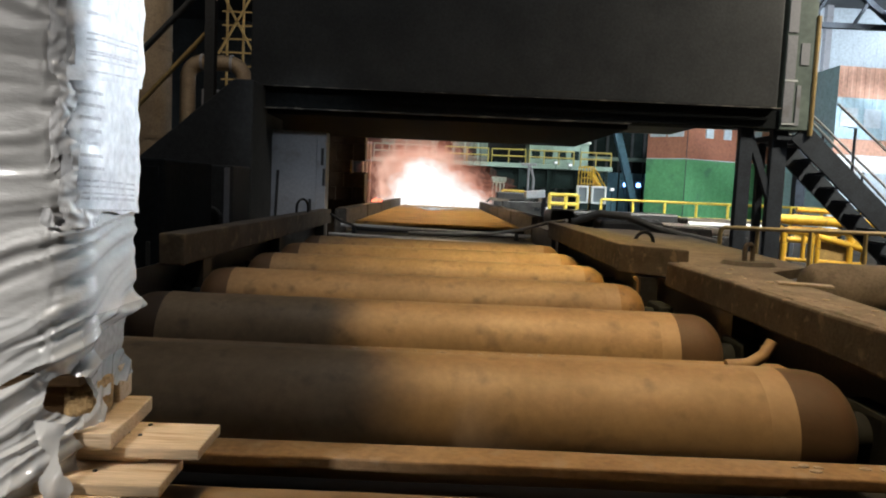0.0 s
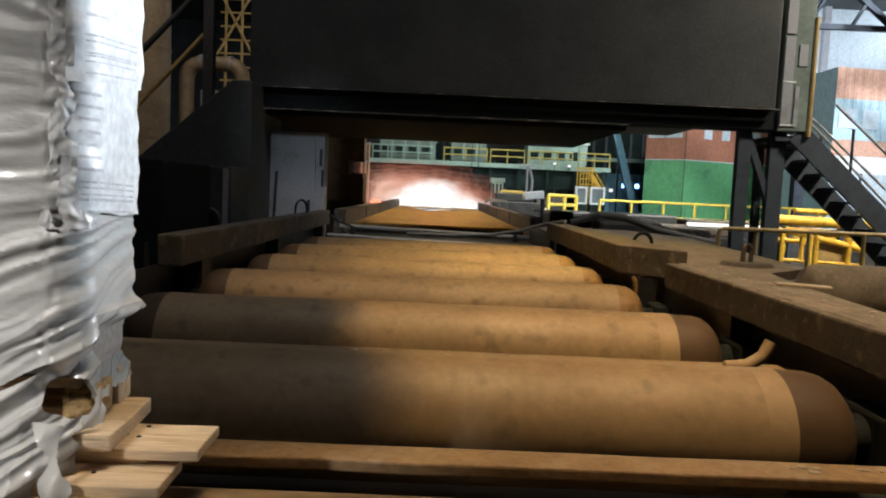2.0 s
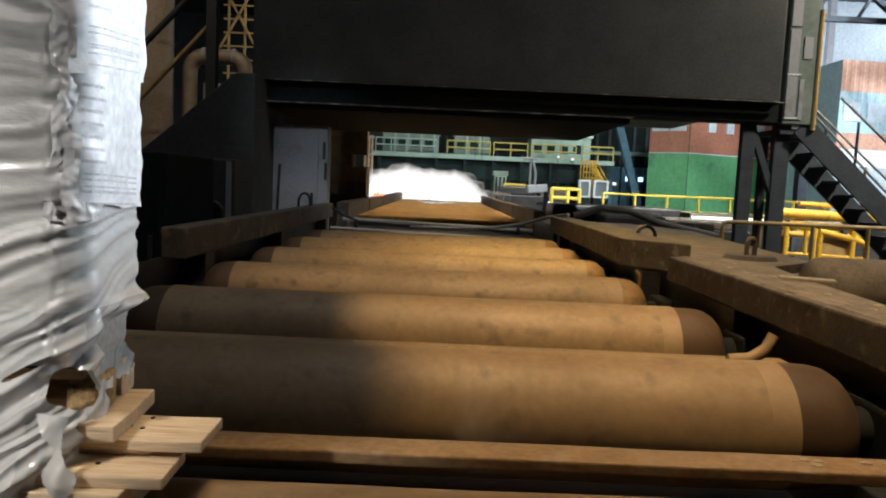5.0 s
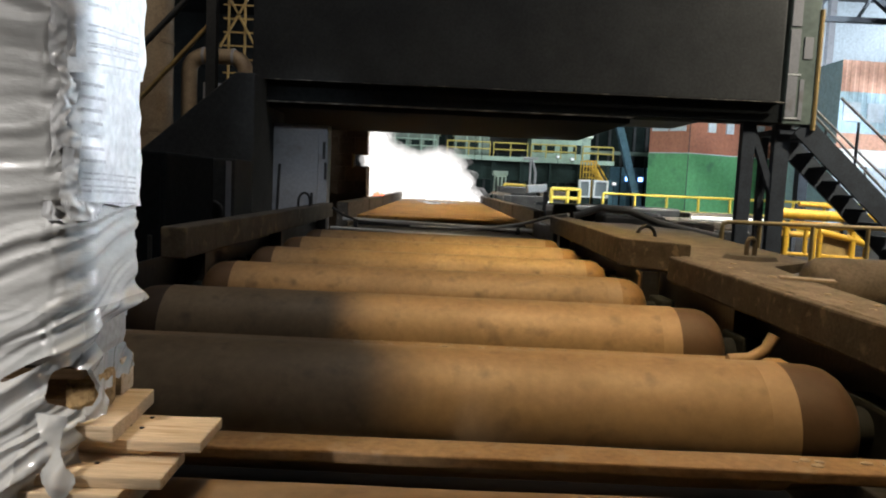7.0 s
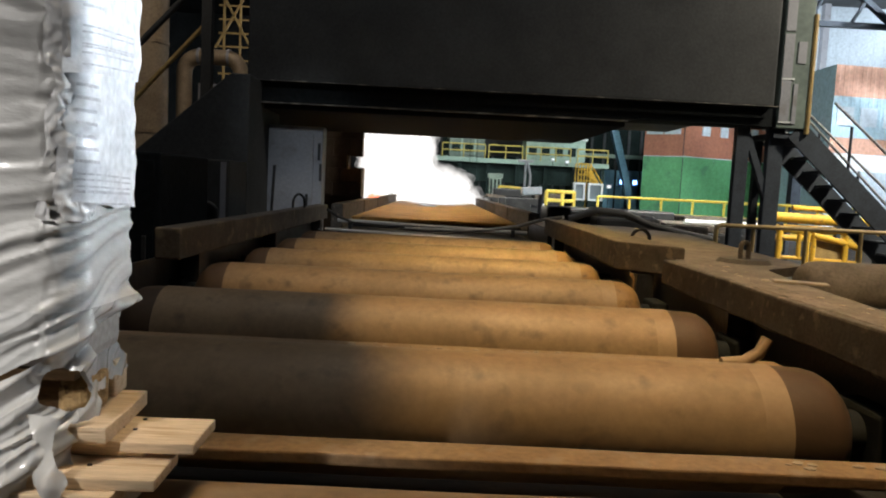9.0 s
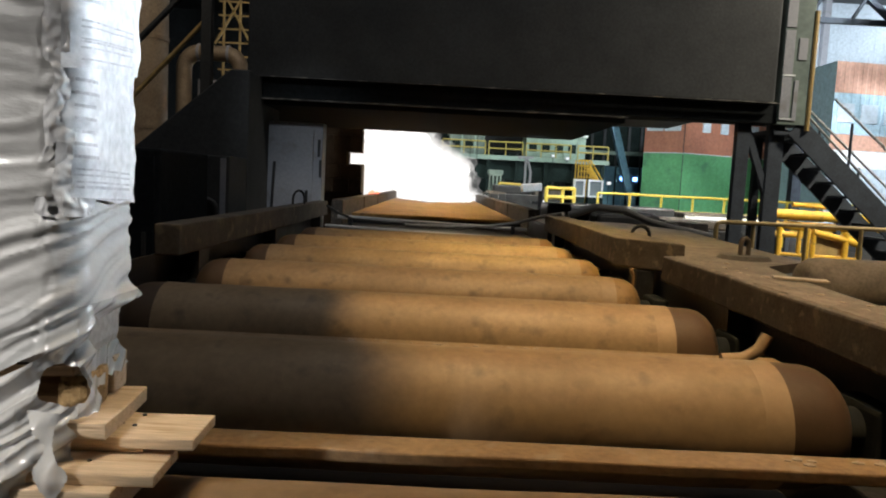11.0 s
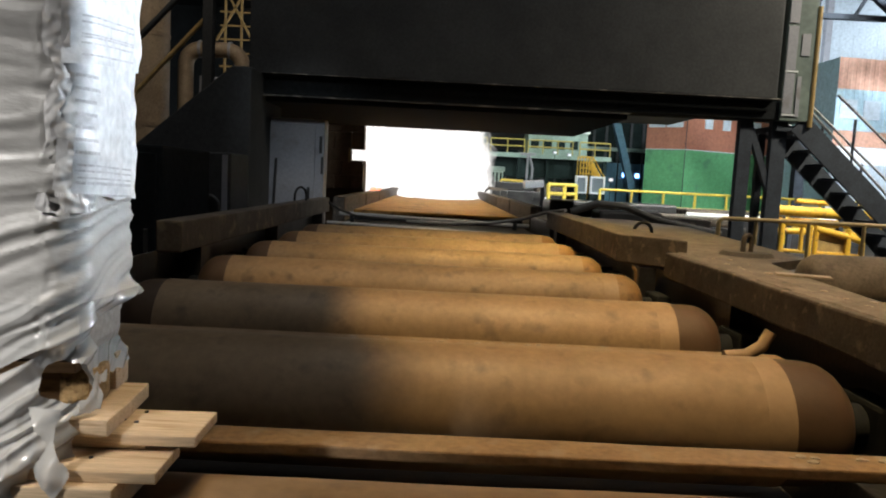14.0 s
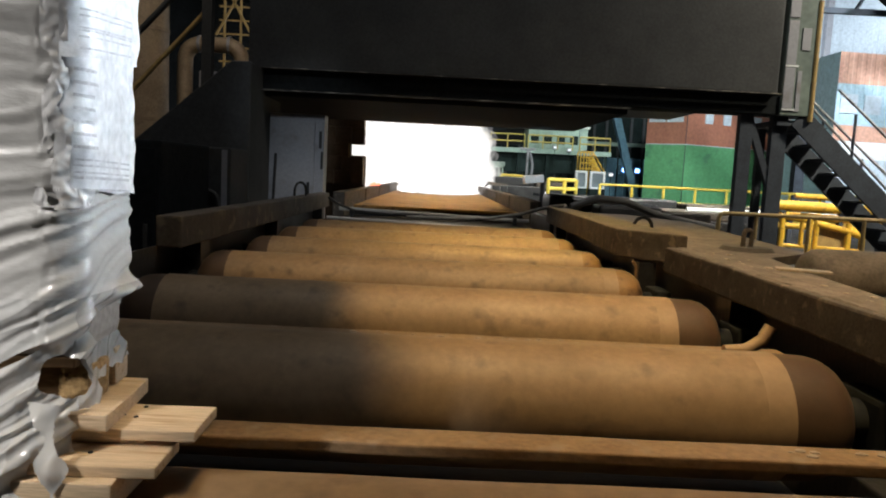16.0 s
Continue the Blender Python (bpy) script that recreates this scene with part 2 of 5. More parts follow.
M_REDGLOW = glow("lit_red_indicator", (1.0, 0.22, 0.12), 2.5)
# Sheenless sooty black that also holds the shade under the housing and at bearings.
M_SOOTSHADE = mat("matt_soot_and_shade", (0.020, 0.022, 0.023), (0.026, 0.028, 0.029), 0.95, 0, 2, 0.8, 20, 0.2)
M_SOOTSHADE.node_tree.nodes["Principled BSDF"].inputs["Specular IOR Level"].default_value = 0.05
# Fire and steam share one glow; the steam's brightness is put in as emission.
M_PLUMEGLOW = glow("glowing_white_plume", (1.0, 0.965, 0.94), 2.2)
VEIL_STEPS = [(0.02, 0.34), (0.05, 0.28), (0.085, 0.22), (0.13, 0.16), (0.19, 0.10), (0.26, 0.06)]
M_VEILS = [glow("glowing_white_steam", (1.0, 0.965, 0.94), 1.1, al) for g, al in VEIL_STEPS]
HAZE_STEPS = [(0.05, 0.15), (0.12, 0.12), (0.20, 0.095), (0.30, 0.075), (0.42, 0.055), (0.56, 0.04), (0.72, 0.028), (0.90, 0.018)]
M_HAZES = [glow("pink_flame_haze", (1.0, 0.68 - 0.42 * g, 0.54 - 0.40 * g), 1.15 - 0.3 * g, al) for g, al in HAZE_STEPS]
M_CHEWED = mat("chewed_damp_wood", (0.44, 0.29, 0.13), (0.22, 0.13, 0.05), 0.8, 0, 22, 1.0, 90, 0.6, dirt=(0.13, 0.08, 0.035))


# ---- builders ----
def thing(name, at, label, category, group="", kind="", turn=0):
    ob = new(name)
    ob.empty_display_size = 0.1
    ob.matrix_world = pose(*at, 0, 0, turn)
    return tagged(ob, label, category, group, kind)


def mesh(bm, name, material, smooth=False):
    bmesh.ops.recalc_face_normals(bm, faces=bm.faces)
    me = bpy.data.meshes.new(name)
    bm.to_mesh(me)
    bm.free()
    me.materials.append(material)
    if smooth:
        me.shade_smooth()
        me.set_sharp_from_angle(angle=radians(40))
    return me


def part(name, bm, material, parent, label="", smooth=False):
    ob = new(name, mesh(bm, name, material, smooth) if isinstance(bm, bmesh.types.BMesh) else bm)
    ob.parent = parent
    return tagged(ob, label)


def solo(name, bm, material, label, category, group="", kind="", at=(0, 0, 0), turn=0, smooth=False):
    ob = new(name, mesh(bm, name, material, smooth))
    ob.matrix_world = pose(*at, 0, 0, turn)
    return tagged(ob, label, category, group, kind)


def box(lo, hi, bevel=0.0, bm=None, turn=None):
    bm = bm or bmesh.new()
    v = bmesh.ops.create_cube(bm, size=1)["verts"]
    s = [hi[i] - lo[i] for i in range(3)]
    c = [(hi[i] + lo[i]) / 2 for i in range(3)]
    for p in v:
        p.co = Vector((p.co.x * s[0] + c[0], p.co.y * s[1] + c[1], p.co.z * s[2] + c[2]))
    if turn is not None:
        bmesh.ops.transform(bm, matrix=turn, verts=v)
    if bevel:
        es = list({e for p in v for e in p.link_edges})
        bmesh.ops.bevel(bm, geom=es, offset=bevel, segments=2, profile=0.6, affect="EDGES")
    return bm


def tube(points, r, bm=None, seg=10, cap=True):
    """A round bar along points."""
    bm = bm or bmesh.new()
    pts = [Vector(p) for p in points]
    rings = []
    for i, p in enumerate(pts):
        d = (pts[min(i + 1, len(pts) - 1)] - pts[max(i - 1, 0)]).normalized()
        a = d.orthogonal().normalized() if i == 0 else (ref - d * ref.dot(d)).normalized()
        ref = a
        b = d.cross(a)
        rings.append([bm.verts.new(p + r * (math.cos(k * math.tau / seg) * a + math.sin(k * math.tau / seg) * b)) for k in range(seg)])
    for q, s in zip(rings, rings[1:]):
        for k in range(seg):
            bm.faces.new((q[k], q[(k + 1) % seg], s[(k + 1) % seg], s[k]))
    if cap:
        bm.faces.new(rings[0][::-1])
        bm.faces.new(rings[-1])
    return bm


def bar(a, b, w, h, bm=None):
    """A square bar from a to b, w wide and h high."""
    bm = bm or bmesh.new()
    a, b = Vector(a), Vector(b)
    d = (b - a).normalized()
    s = d.cross(Vector((0, 0, 1))) if abs(d.z) < 0.95 else Vector((1, 0, 0))
    s.normalize()
    u = s.cross(d).normalized()
    q = [[bm.verts.new(p + s * (i * w / 2) + u * (j * h / 2)) for i, j in ((-1, -1), (1, -1), (1, 1), (-1, 1))] for p in (a, b)]
    for k in range(4):
        bm.faces.new((q[0][k], q[0][(k + 1) % 4], q[1][(k + 1) % 4], q[1][k]))
    bm.faces.new(q[0][::-1])
    bm.faces.new(q[1])
    return bm


def revolve_x(profile, seg=48, wobble=0.0, seed=0.0):
    """A turned body along x from (x, radius) pairs."""
    bm = bmesh.new()
    rings = []
    for x, r in profile:
        ring = []
        for k in range(seg):
            a = k * math.tau / seg
            d = r + (wobble * noise.noise((x * 3 + seed, math.cos(a) * 2, math.sin(a) * 2)) if wobble else 0)
            ring.append(bm.verts.new((x, d * math.cos(a), d * math.sin(a))))
        rings.append(ring)
    for q, s in zip(rings, rings[1:]):
        for k in range(seg):
            bm.faces.new((q[k], q[(k + 1) % seg], s[(k + 1) % seg], s[k]))
    bm.faces.new(rings[0][::-1])
    bm.faces.new(rings[-1])
    return bm


def rough_beam(lo, hi, bevel, amp=0.004, step=0.12, seed=0.0):
    """A bevelled beam with worn, slightly wavy faces."""
    bm = box(lo, hi, bevel)
    for ax in range(3):
        n = int((hi[ax] - lo[ax]) / step)
        for i in range(1, n):
            co = [0, 0, 0]
            no = [0, 0, 0]
            co[ax] = lo[ax] + (hi[ax] - lo[ax]) * i / n
            no[ax] = 1
            bmesh.ops.bisect_plane(bm, geom=bm.verts[:] + bm.edges[:] + bm.faces[:], plane_co=co, plane_no=no)
    for v in bm.verts:
        v.co += amp * noise.noise_vector(v.co * 5 + Vector((seed, 0, 0)))
    return bm


def loop_lug(r, thick, height):
    """A bent lifting loop standing on z = 0."""
    pts = [(-r, 0, 0), (-r, 0, height - r)] + [(-r * math.cos(a), 0, height - r + r * math.sin(a)) for a in [math.pi * k / 8 for k in range(1, 8)]] + [(r, 0, height - r), (r, 0, 0)]
    return tube(pts, thick, seg=8)


def railing(name, a, b, posts, height, r, material, label, group="", mids=(0.5,), drop=0.0):
    """A tube handrail from a to b (its top), with posts down to its base."""
    th = thing(name, (a[0], a[1], a[2] - height), label, "railing", group)
    o = Vector(a) - Vector((0, 0, height))
    A, B = Vector(a) - o, Vector(b) - o
    part("top_rail", tube([A, B], r), material, th)
    for m in mids:
        k = Vector((0, 0, height * m))
        part("mid_rail", tube([A - k, B - k], r * 0.8), material, th)
    for i in range(posts):
        p = A.lerp(B, i / (posts - 1))
        part("post", tube([p, p - Vector((0, 0, height + drop))], r), material, th)
    return th


# ---- the hall ----
def hall():
    solo("floor", box((-45, -25, -0.3), (60, 75, 0.0)), M_CONCRETE, "dark oily concrete mill floor", "floor", kind="structure")
    solo("ceiling", box((-45, -25, 18.0), (60, 75, 18.3)), M_HALL, "dark sooty hall roof", "ceiling", kind="structure")
    for n, lo, hi in (("wall_north", (-45, 75, 0), (60, 75.3, 18)), ("wall_south", (-45, -25.3, 0), (60, -25, 18)),
                      ("wall_west", (-45.3, -25, 0), (-45, 75, 18)), ("wall_east", (60, -25, 0), (60.3, 75, 18))):
        solo(n, box(lo, hi), M_HALL, "dark sooty steel-clad hall wall", "wall", kind="structure")


hall()

# ---- roller table ----
ROLLER_Y = [1.20, 2.36, 3.46, 4.56, 5.66, 6.76, 7.86]
TOP, RAD = 0.90, 0.215


def rollers():
    def prof(a, b):
        n = 26
        return [(a + (b - a) * i / n, RAD) for i in range(n + 1)]

    def one(y, end, band, label, band_label):
        th = thing("roller", (0, y, TOP - RAD), label, "roller", "rollers of the table")
        part("barrel", revolve_x(prof(-1.30, 1.07), 56, 0.003), M_ROLLER, th, smooth=True)
        part("scuffed_ring", revolve_x([(1.07, RAD), (1.12, RAD), (1.16, RAD)], 56, 0.003), M_RING, th, "paler scuffed ring near the roller end", smooth=True)
        for s, a, b in ((1, 1.16, end), (-1, -1.30, -1.50)):
            p = [(a + s * 0.001, RAD - 0.002), (b - s * 0.12, RAD - 0.005), (b - s * 0.085, RAD - 0.014), (b - s * 0.05, RAD - 0.035), (b - s * 0.022, RAD - 0.065), (b - s * 0.005, RAD - 0.10), (b, RAD - 0.13)]
            part("end_band", revolve_x(p, 56, 0.002, 3), band if s > 0 else M_BAND, th, band_label if s > 0 else "darker scraped rust band at the roller end", smooth=True)
            c = [(b, 0.075), (b + s * 0.10, 0.075), (b + s * 0.105, 0.07)]
            part("journal", revolve_x(c, 24), M_SOOTSHADE, th, "dark greasy roller journal", smooth=True)
            part("bearing_block", box((min(b + s * 0.07, b + s * 0.17), -0.13, -0.14), (max(b + s * 0.07, b + s * 0.17), 0.13, 0.10), 0.02), M_SOOTSHADE, th, "oily bearing housing, black for the shade at the roller end")
        return th
    th = one(ROLLER_Y[0], 1.40, M_BAND, "rust-coated steel table roller with darker worn ends", "darker scraped rust band at the roller end")
    for y in ROLLER_Y[1:3]:
        copy_thing(th, pose(0, y, TOP - RAD))
    th = one(ROLLER_Y[3], 1.34, M_ENDRUST, "rust-coated steel table roller with an orange rusted end", "orange rust band at the roller end")
    for y in ROLLER_Y[4:]:
        copy_thing(th, pose(0, y, TOP - RAD))
    # side frames that carry the bearings
    for x0, x1 in ((-1.72, -1.55), (1.40, 1.56)):
        solo("roller_bed", box((x0, 0.5, 0), (x1, 9.0, 0.54), 0.01), M_BLACK, "dark oily steel bed beam under the rollers", "machine frame", "roller beds")
    # cross bars between the rollers
    for i, y in enumerate([1.72, 2.84, 3.94, 5.04, 6.14, 7.24]):
        b = rough_beam((-1.54, -0.055, -0.032), (1.44, 0.055, 0), 0.006, 0.003, 0.2, i)
        th = thing("cross_bar", (0, y, 0.797), "worn rusty steel bar lying across between rollers", "steel bar", "bars between rollers")
        part("bar", b, M_BAR, th)
        for x in (-1.66, 1.42):
            part("foot", box((x, -0.05, -0.257), (x + 0.12, 0.05, -0.02), 0.006), M_BLACK, th, "dark steel foot")
    # Black pan added in place of the shade in the roller gaps.
    solo("pit_floor", box((-1.53, 0.5, 0.004), (1.385, 8.3, 0.34), 0.02), M_PITBLACK, "black pan added for the shade under the rollers", "pit floor", kind="structure")
    for k in range(44):
        s = random.uniform(0.004, 0.011) if k > 11 else random.uniform(0.005, 0.013)
        bm = bmesh.new()
        bmesh.ops.create_icosphere(bm, subdivisions=1, radius=s)
        for v in bm.verts:
            v.co = Vector((v.co.x * random.uniform(1.0, 2.2), v.co.y, max(v.co.z * 0.4, -0.002)))
        at_ = (random.choice((0.95, 1.15, 1.2, 1.25)) + random.uniform(-0.05, 0.05), 1.72 + random.uniform(-0.035, 0.035), 0.799) if k < 12 else (random.uniform(-0.35, 0.9), 2.84 + random.uniform(-0.04, 0.04), 0.799)
        solo("scale_flake", bm, M_FLAKE, "pale flake of mill scale on the cross bar", "scale flake", "loose scale flakes", at=at_)
    for y in (4.98, 5.12):
        solo("grease_fitting", tube([(0, 0, 0), (0, 0, 0.33), (-0.03, 0, 0.37)], 0.014, seg=8), M_BAR, "small brass-brown grease fitting by a roller end", "fitting", "grease fittings", at=(1.47 - 0.04 * (y < 5), y, 0.54))
    # a bent guide strip sticking out behind the roller
    solo("bent_strip", tube([(0, 0, 0), (0.09, 0, 0.01), (0.15, 0, 0.05), (0.18, 0, 0.11)], 0.026, seg=10), M_RING, "bent rusty pipe end beside a roller", "pipe", at=(1.18, 2.80, 0.80), smooth=True)


rollers()


def skew_beam(plan, z0, z1):
    """A beam with a slanting end, from its plan."""
    bm = bmesh.new()
    a = [bm.verts.new((x, y, z0)) for x, y in plan]
    b = [bm.verts.new((x, y, z1)) for x, y in plan]
    bm.faces.new(a[::-1])
    bm.faces.new(b)
    for i in range(len(plan)):
        j = (i + 1) % len(plan)
        bm.faces.new((a[i], a[j], b[j], b[i]))
    bmesh.ops.recalc_face_normals(bm, faces=bm.faces)
    bmesh.ops.bevel(bm, geom=bm.edges[:], offset=0.012, segments=2, profile=0.6, affect="EDGES")
    for i in range(1, 17):
        bmesh.ops.bisect_plane(bm, geom=bm.verts[:] + bm.edges[:] + bm.faces[:], plane_co=(0, i * 0.25, 0), plane_no=(0, 1, 0))
    for v in bm.verts:
        v.co += 0.004 * noise.noise_vector(v.co * 5)
    return bm


def crust(x0, x1, y0, y1, z):
    """A thin uneven layer of dust and scale lying on a beam; it also lightens the lit top."""
    bm = bmesh.new()
    nx, ny = 10, 150
    g = {}
    for i in range(nx + 1):
        for j in range(ny + 1):
            x, y = x0 + (x1 - x0) * i / nx, y0 + (y1 - y0) * j / ny
            rim = min(i, nx - i, j, ny - j) == 0
            g[i, j] = bm.verts.new((x + 0.008 * noise.noise((x * 30, y * 9, 1)), y, z - (0.012 if rim else 0) + 0.005 * noise.noise((x * 22, y * 14, 4)) + 0.003 * noise.noise((x * 70, y * 50, 7))))
    for i in range(nx):
        for j in range(ny):
            bm.faces.new((g[i, j], g[i + 1, j], g[i + 1, j + 1], g[i, j + 1]))
    return bm


def curbs():
    # left guard beam
    th = thing("guard_beam", (-1.58, 4.2, 0.545), "heavy dark steel guard beam along the roller table", "steel beam", "guard beams")
    part("body", rough_beam((-0.075, 0, 0.395), (0.075, 5.7, 0.585), 0.012, 0.005, 0.25, 1), M_LEFTBEAM, th)
    part("skirt", box((-0.09, -3.6, 0), (-0.075, 5.7, 0.40)), M_BLACK, th, "black splash skirt")
    for y in (0.4, 2.6, 5.2):
        part("stand", box((-0.06, y, 0), (0.06, y + 0.18, 0.397)), M_BLACK, th, "dark steel stand")
    lug = part("lifting_loop", loop_lug(0.10, 0.014, 0.16), M_BLACK, th, "black bent lifting loop")
    lug.matrix_basis = pose(-0.02, 4.1, 0.58, 0, 0, 60)
    # right guard beam
    th = thing("guard_beam", (1.47, 4.62, 0.54), "heavy brown scaled steel guard beam along the roller table", "steel beam", "guard beams")
    part("body", skew_beam([(-0.09, 4.3), (-0.11, 1.9), (-0.15, 0.52), (0.0, 0.34), (0.22, 0.12), (0.225, 0.4), (0.13, 4.3)], 0.385, 0.585), M_SCALE, th)
    for y in (0.3, 3.8):
        part("stand", box((-0.04, y, 0), (0.08, y + 0.18, 0.372)), M_BLACK, th, "dark steel stand")
    # right near beam
    th = thing("edge_beam", (1.47, 0.9, 0.54), "thick brown steel edge beam with flaking scale", "steel beam", "guard beams")
    part("body", rough_beam((0, 0, 0.36), (0.17, 3.62, 0.52), 0.012, 0.006, 0.16, 3), M_SCALE, th)
    # Paler than the body, so the top reads as lit as well as dusty.
    part("crust", crust(0.016, 0.158, 0.03, 3.59, 0.523), M_DUST, th, "pale flaking crust of dust and scale that lightens the lit top")
    for y in (0.3, 2.6):
        part("stand", box((0.02, y, 0), (0.13, y + 0.18, 0.362)), M_BLACK, th, "dark steel stand")
    # deck plate beside the beams
    bm = bmesh.new()
    top = [(1.645, 0.9), (1.80, 0.9), (1.82, 2.81), (1.93, 3.72), (2.05, 4.3), (2.52, 4.75), (2.95, 8.3), (2.55, 9.6), (1.645, 9.6)]
    lo = [bm.verts.new((x, y, 0.985)) for x, y in top]
    hi = [bm.verts.new((x, y, 1.045)) for x, y in top]
    bm.faces.new(hi)
    bm.faces.new(lo[::-1])
    for i in range(len(top)):
        j = (i + 1) % len(top)
        bm.faces.new((lo[i], lo[j], hi[j], hi[i]))
    th = thing("deck_plate", (0, 0, 0), "brown dusty steel deck plate beside the roller table", "steel deck")
    part("plate", bm, M_DUST, th)
    part("skirt", box((1.60, 0.9, 0), (1.63, 9.6, 0.90)), M_BLACK, th, "black splash skirt")
    for x, y in ((1.75, 1.2), (1.75, 5.6), (2.5, 8.0), (1.9, 4.2)):
        part("support", box((x - 0.05, y - 0.05, 0), (x + 0.05, y + 0.05, 0.985)), M_BLACK, th, "dark steel support")
    for i in range(26):
        x, y = random.uniform(1.66, 1.86), random.uniform(1.8, 4.4)
        s = random.uniform(0.006, 0.022)
        bm = bmesh.new()
        bmesh.ops.create_icosphere(bm, subdivisions=1, radius=s)
        for v in bm.verts:
            v.co = Vector((v.co.x * random.uniform(0.8, 1.8), v.co.y * 1.3, max(v.co.z * 0.35, -0.002)))
        solo("scale_flake", bm, M_FLAKE, "flake of pale brown mill scale on the deck", "scale flake", "loose scale flakes", at=(x, y, 1.048))
    # base discs with loops on the deck
    for x, y, r, turn in ((2.10, 4.76, 0.155, 20), (1.72, 5.9, 0.14, 10)):
        th = thing("lifting_eye", (x, y, 1.046), "rusty lifting loop on a round base plate", "lifting eye", "lifting eyes")
        disc = bmesh.new()
        bmesh.ops.create_cone(disc, cap_ends=True, segments=28, radius1=r * 1.15, radius2=r, depth=0.026, matrix=Matrix.Translation((0, 0, 0.013)))
        part("base_disc", disc, M_LEFTBEAM, th)
        lp = part("loop", loop_lug(0.034 if r > 0.145 else 0.08, 0.016, 0.115), M_BLACK if r < 0.145 else M_SCALE, th, "bent steel loop")
        lp.matrix_basis = pose(0, 0, 0.024, 0, 0, turn)
    solo("loose_plate", box((-0.13, -0.05, 0), (0.13, 0.05, 0.012), 0.003), M_FLAKE, "small loose dusty plate on the deck", "steel plate", at=(1.90, 3.62, 1.046), turn=-20)
    # big brown cylinder beside the deck
    th = thing("side_roller", (2.28, 4.12, 0.955), "brown dusty steel roller of the neighbouring line", "roller")
    part("barrel", revolve_x([(-0.12, 0.10), (-0.10, 0.145), (-0.06, 0.17)] + [(0.3 * i, 0.175) for i in range(16)], 40, 0.003, 5), M_DUST, th, smooth=True)
    part("stand", box((0.3, -0.1, -0.955), (0.55, 0.1, -0.1)), M_BLACK, th, "dark steel stand")
    part("stand", box((3.6, -0.1, -0.955), (3.85, 0.1, -0.1)), M_BLACK, th, "dark steel stand")


curbs()


def gallery():
    """An unseen overhead slab, added to shade the near end of the line on one side."""
    # Its edge is placed so that its shadow falls across the near rollers.
    th = thing("overhead_gallery", (0.43, 1.45, 5.2), "unseen dark slab on hangers above the line, added to cast shade", "gallery", turn=14)
    part("deck", box((-5.0, 0.06, 0), (0, 1.18, 0.06)), M_DARK, th)
    for y in (0.12, 1.1):
        part("joist", box((-5.0, y - 0.05, -0.2), (-0.02, y + 0.05, -0.004)), M_DARK, th)
    for x in (-4.9, -3.3, -1.7, -0.1):
        part("hanger", box((x - 0.03, 0.57, 0.064), (x + 0.03, 0.63, 12.8)), M_DARK, th)


gallery()


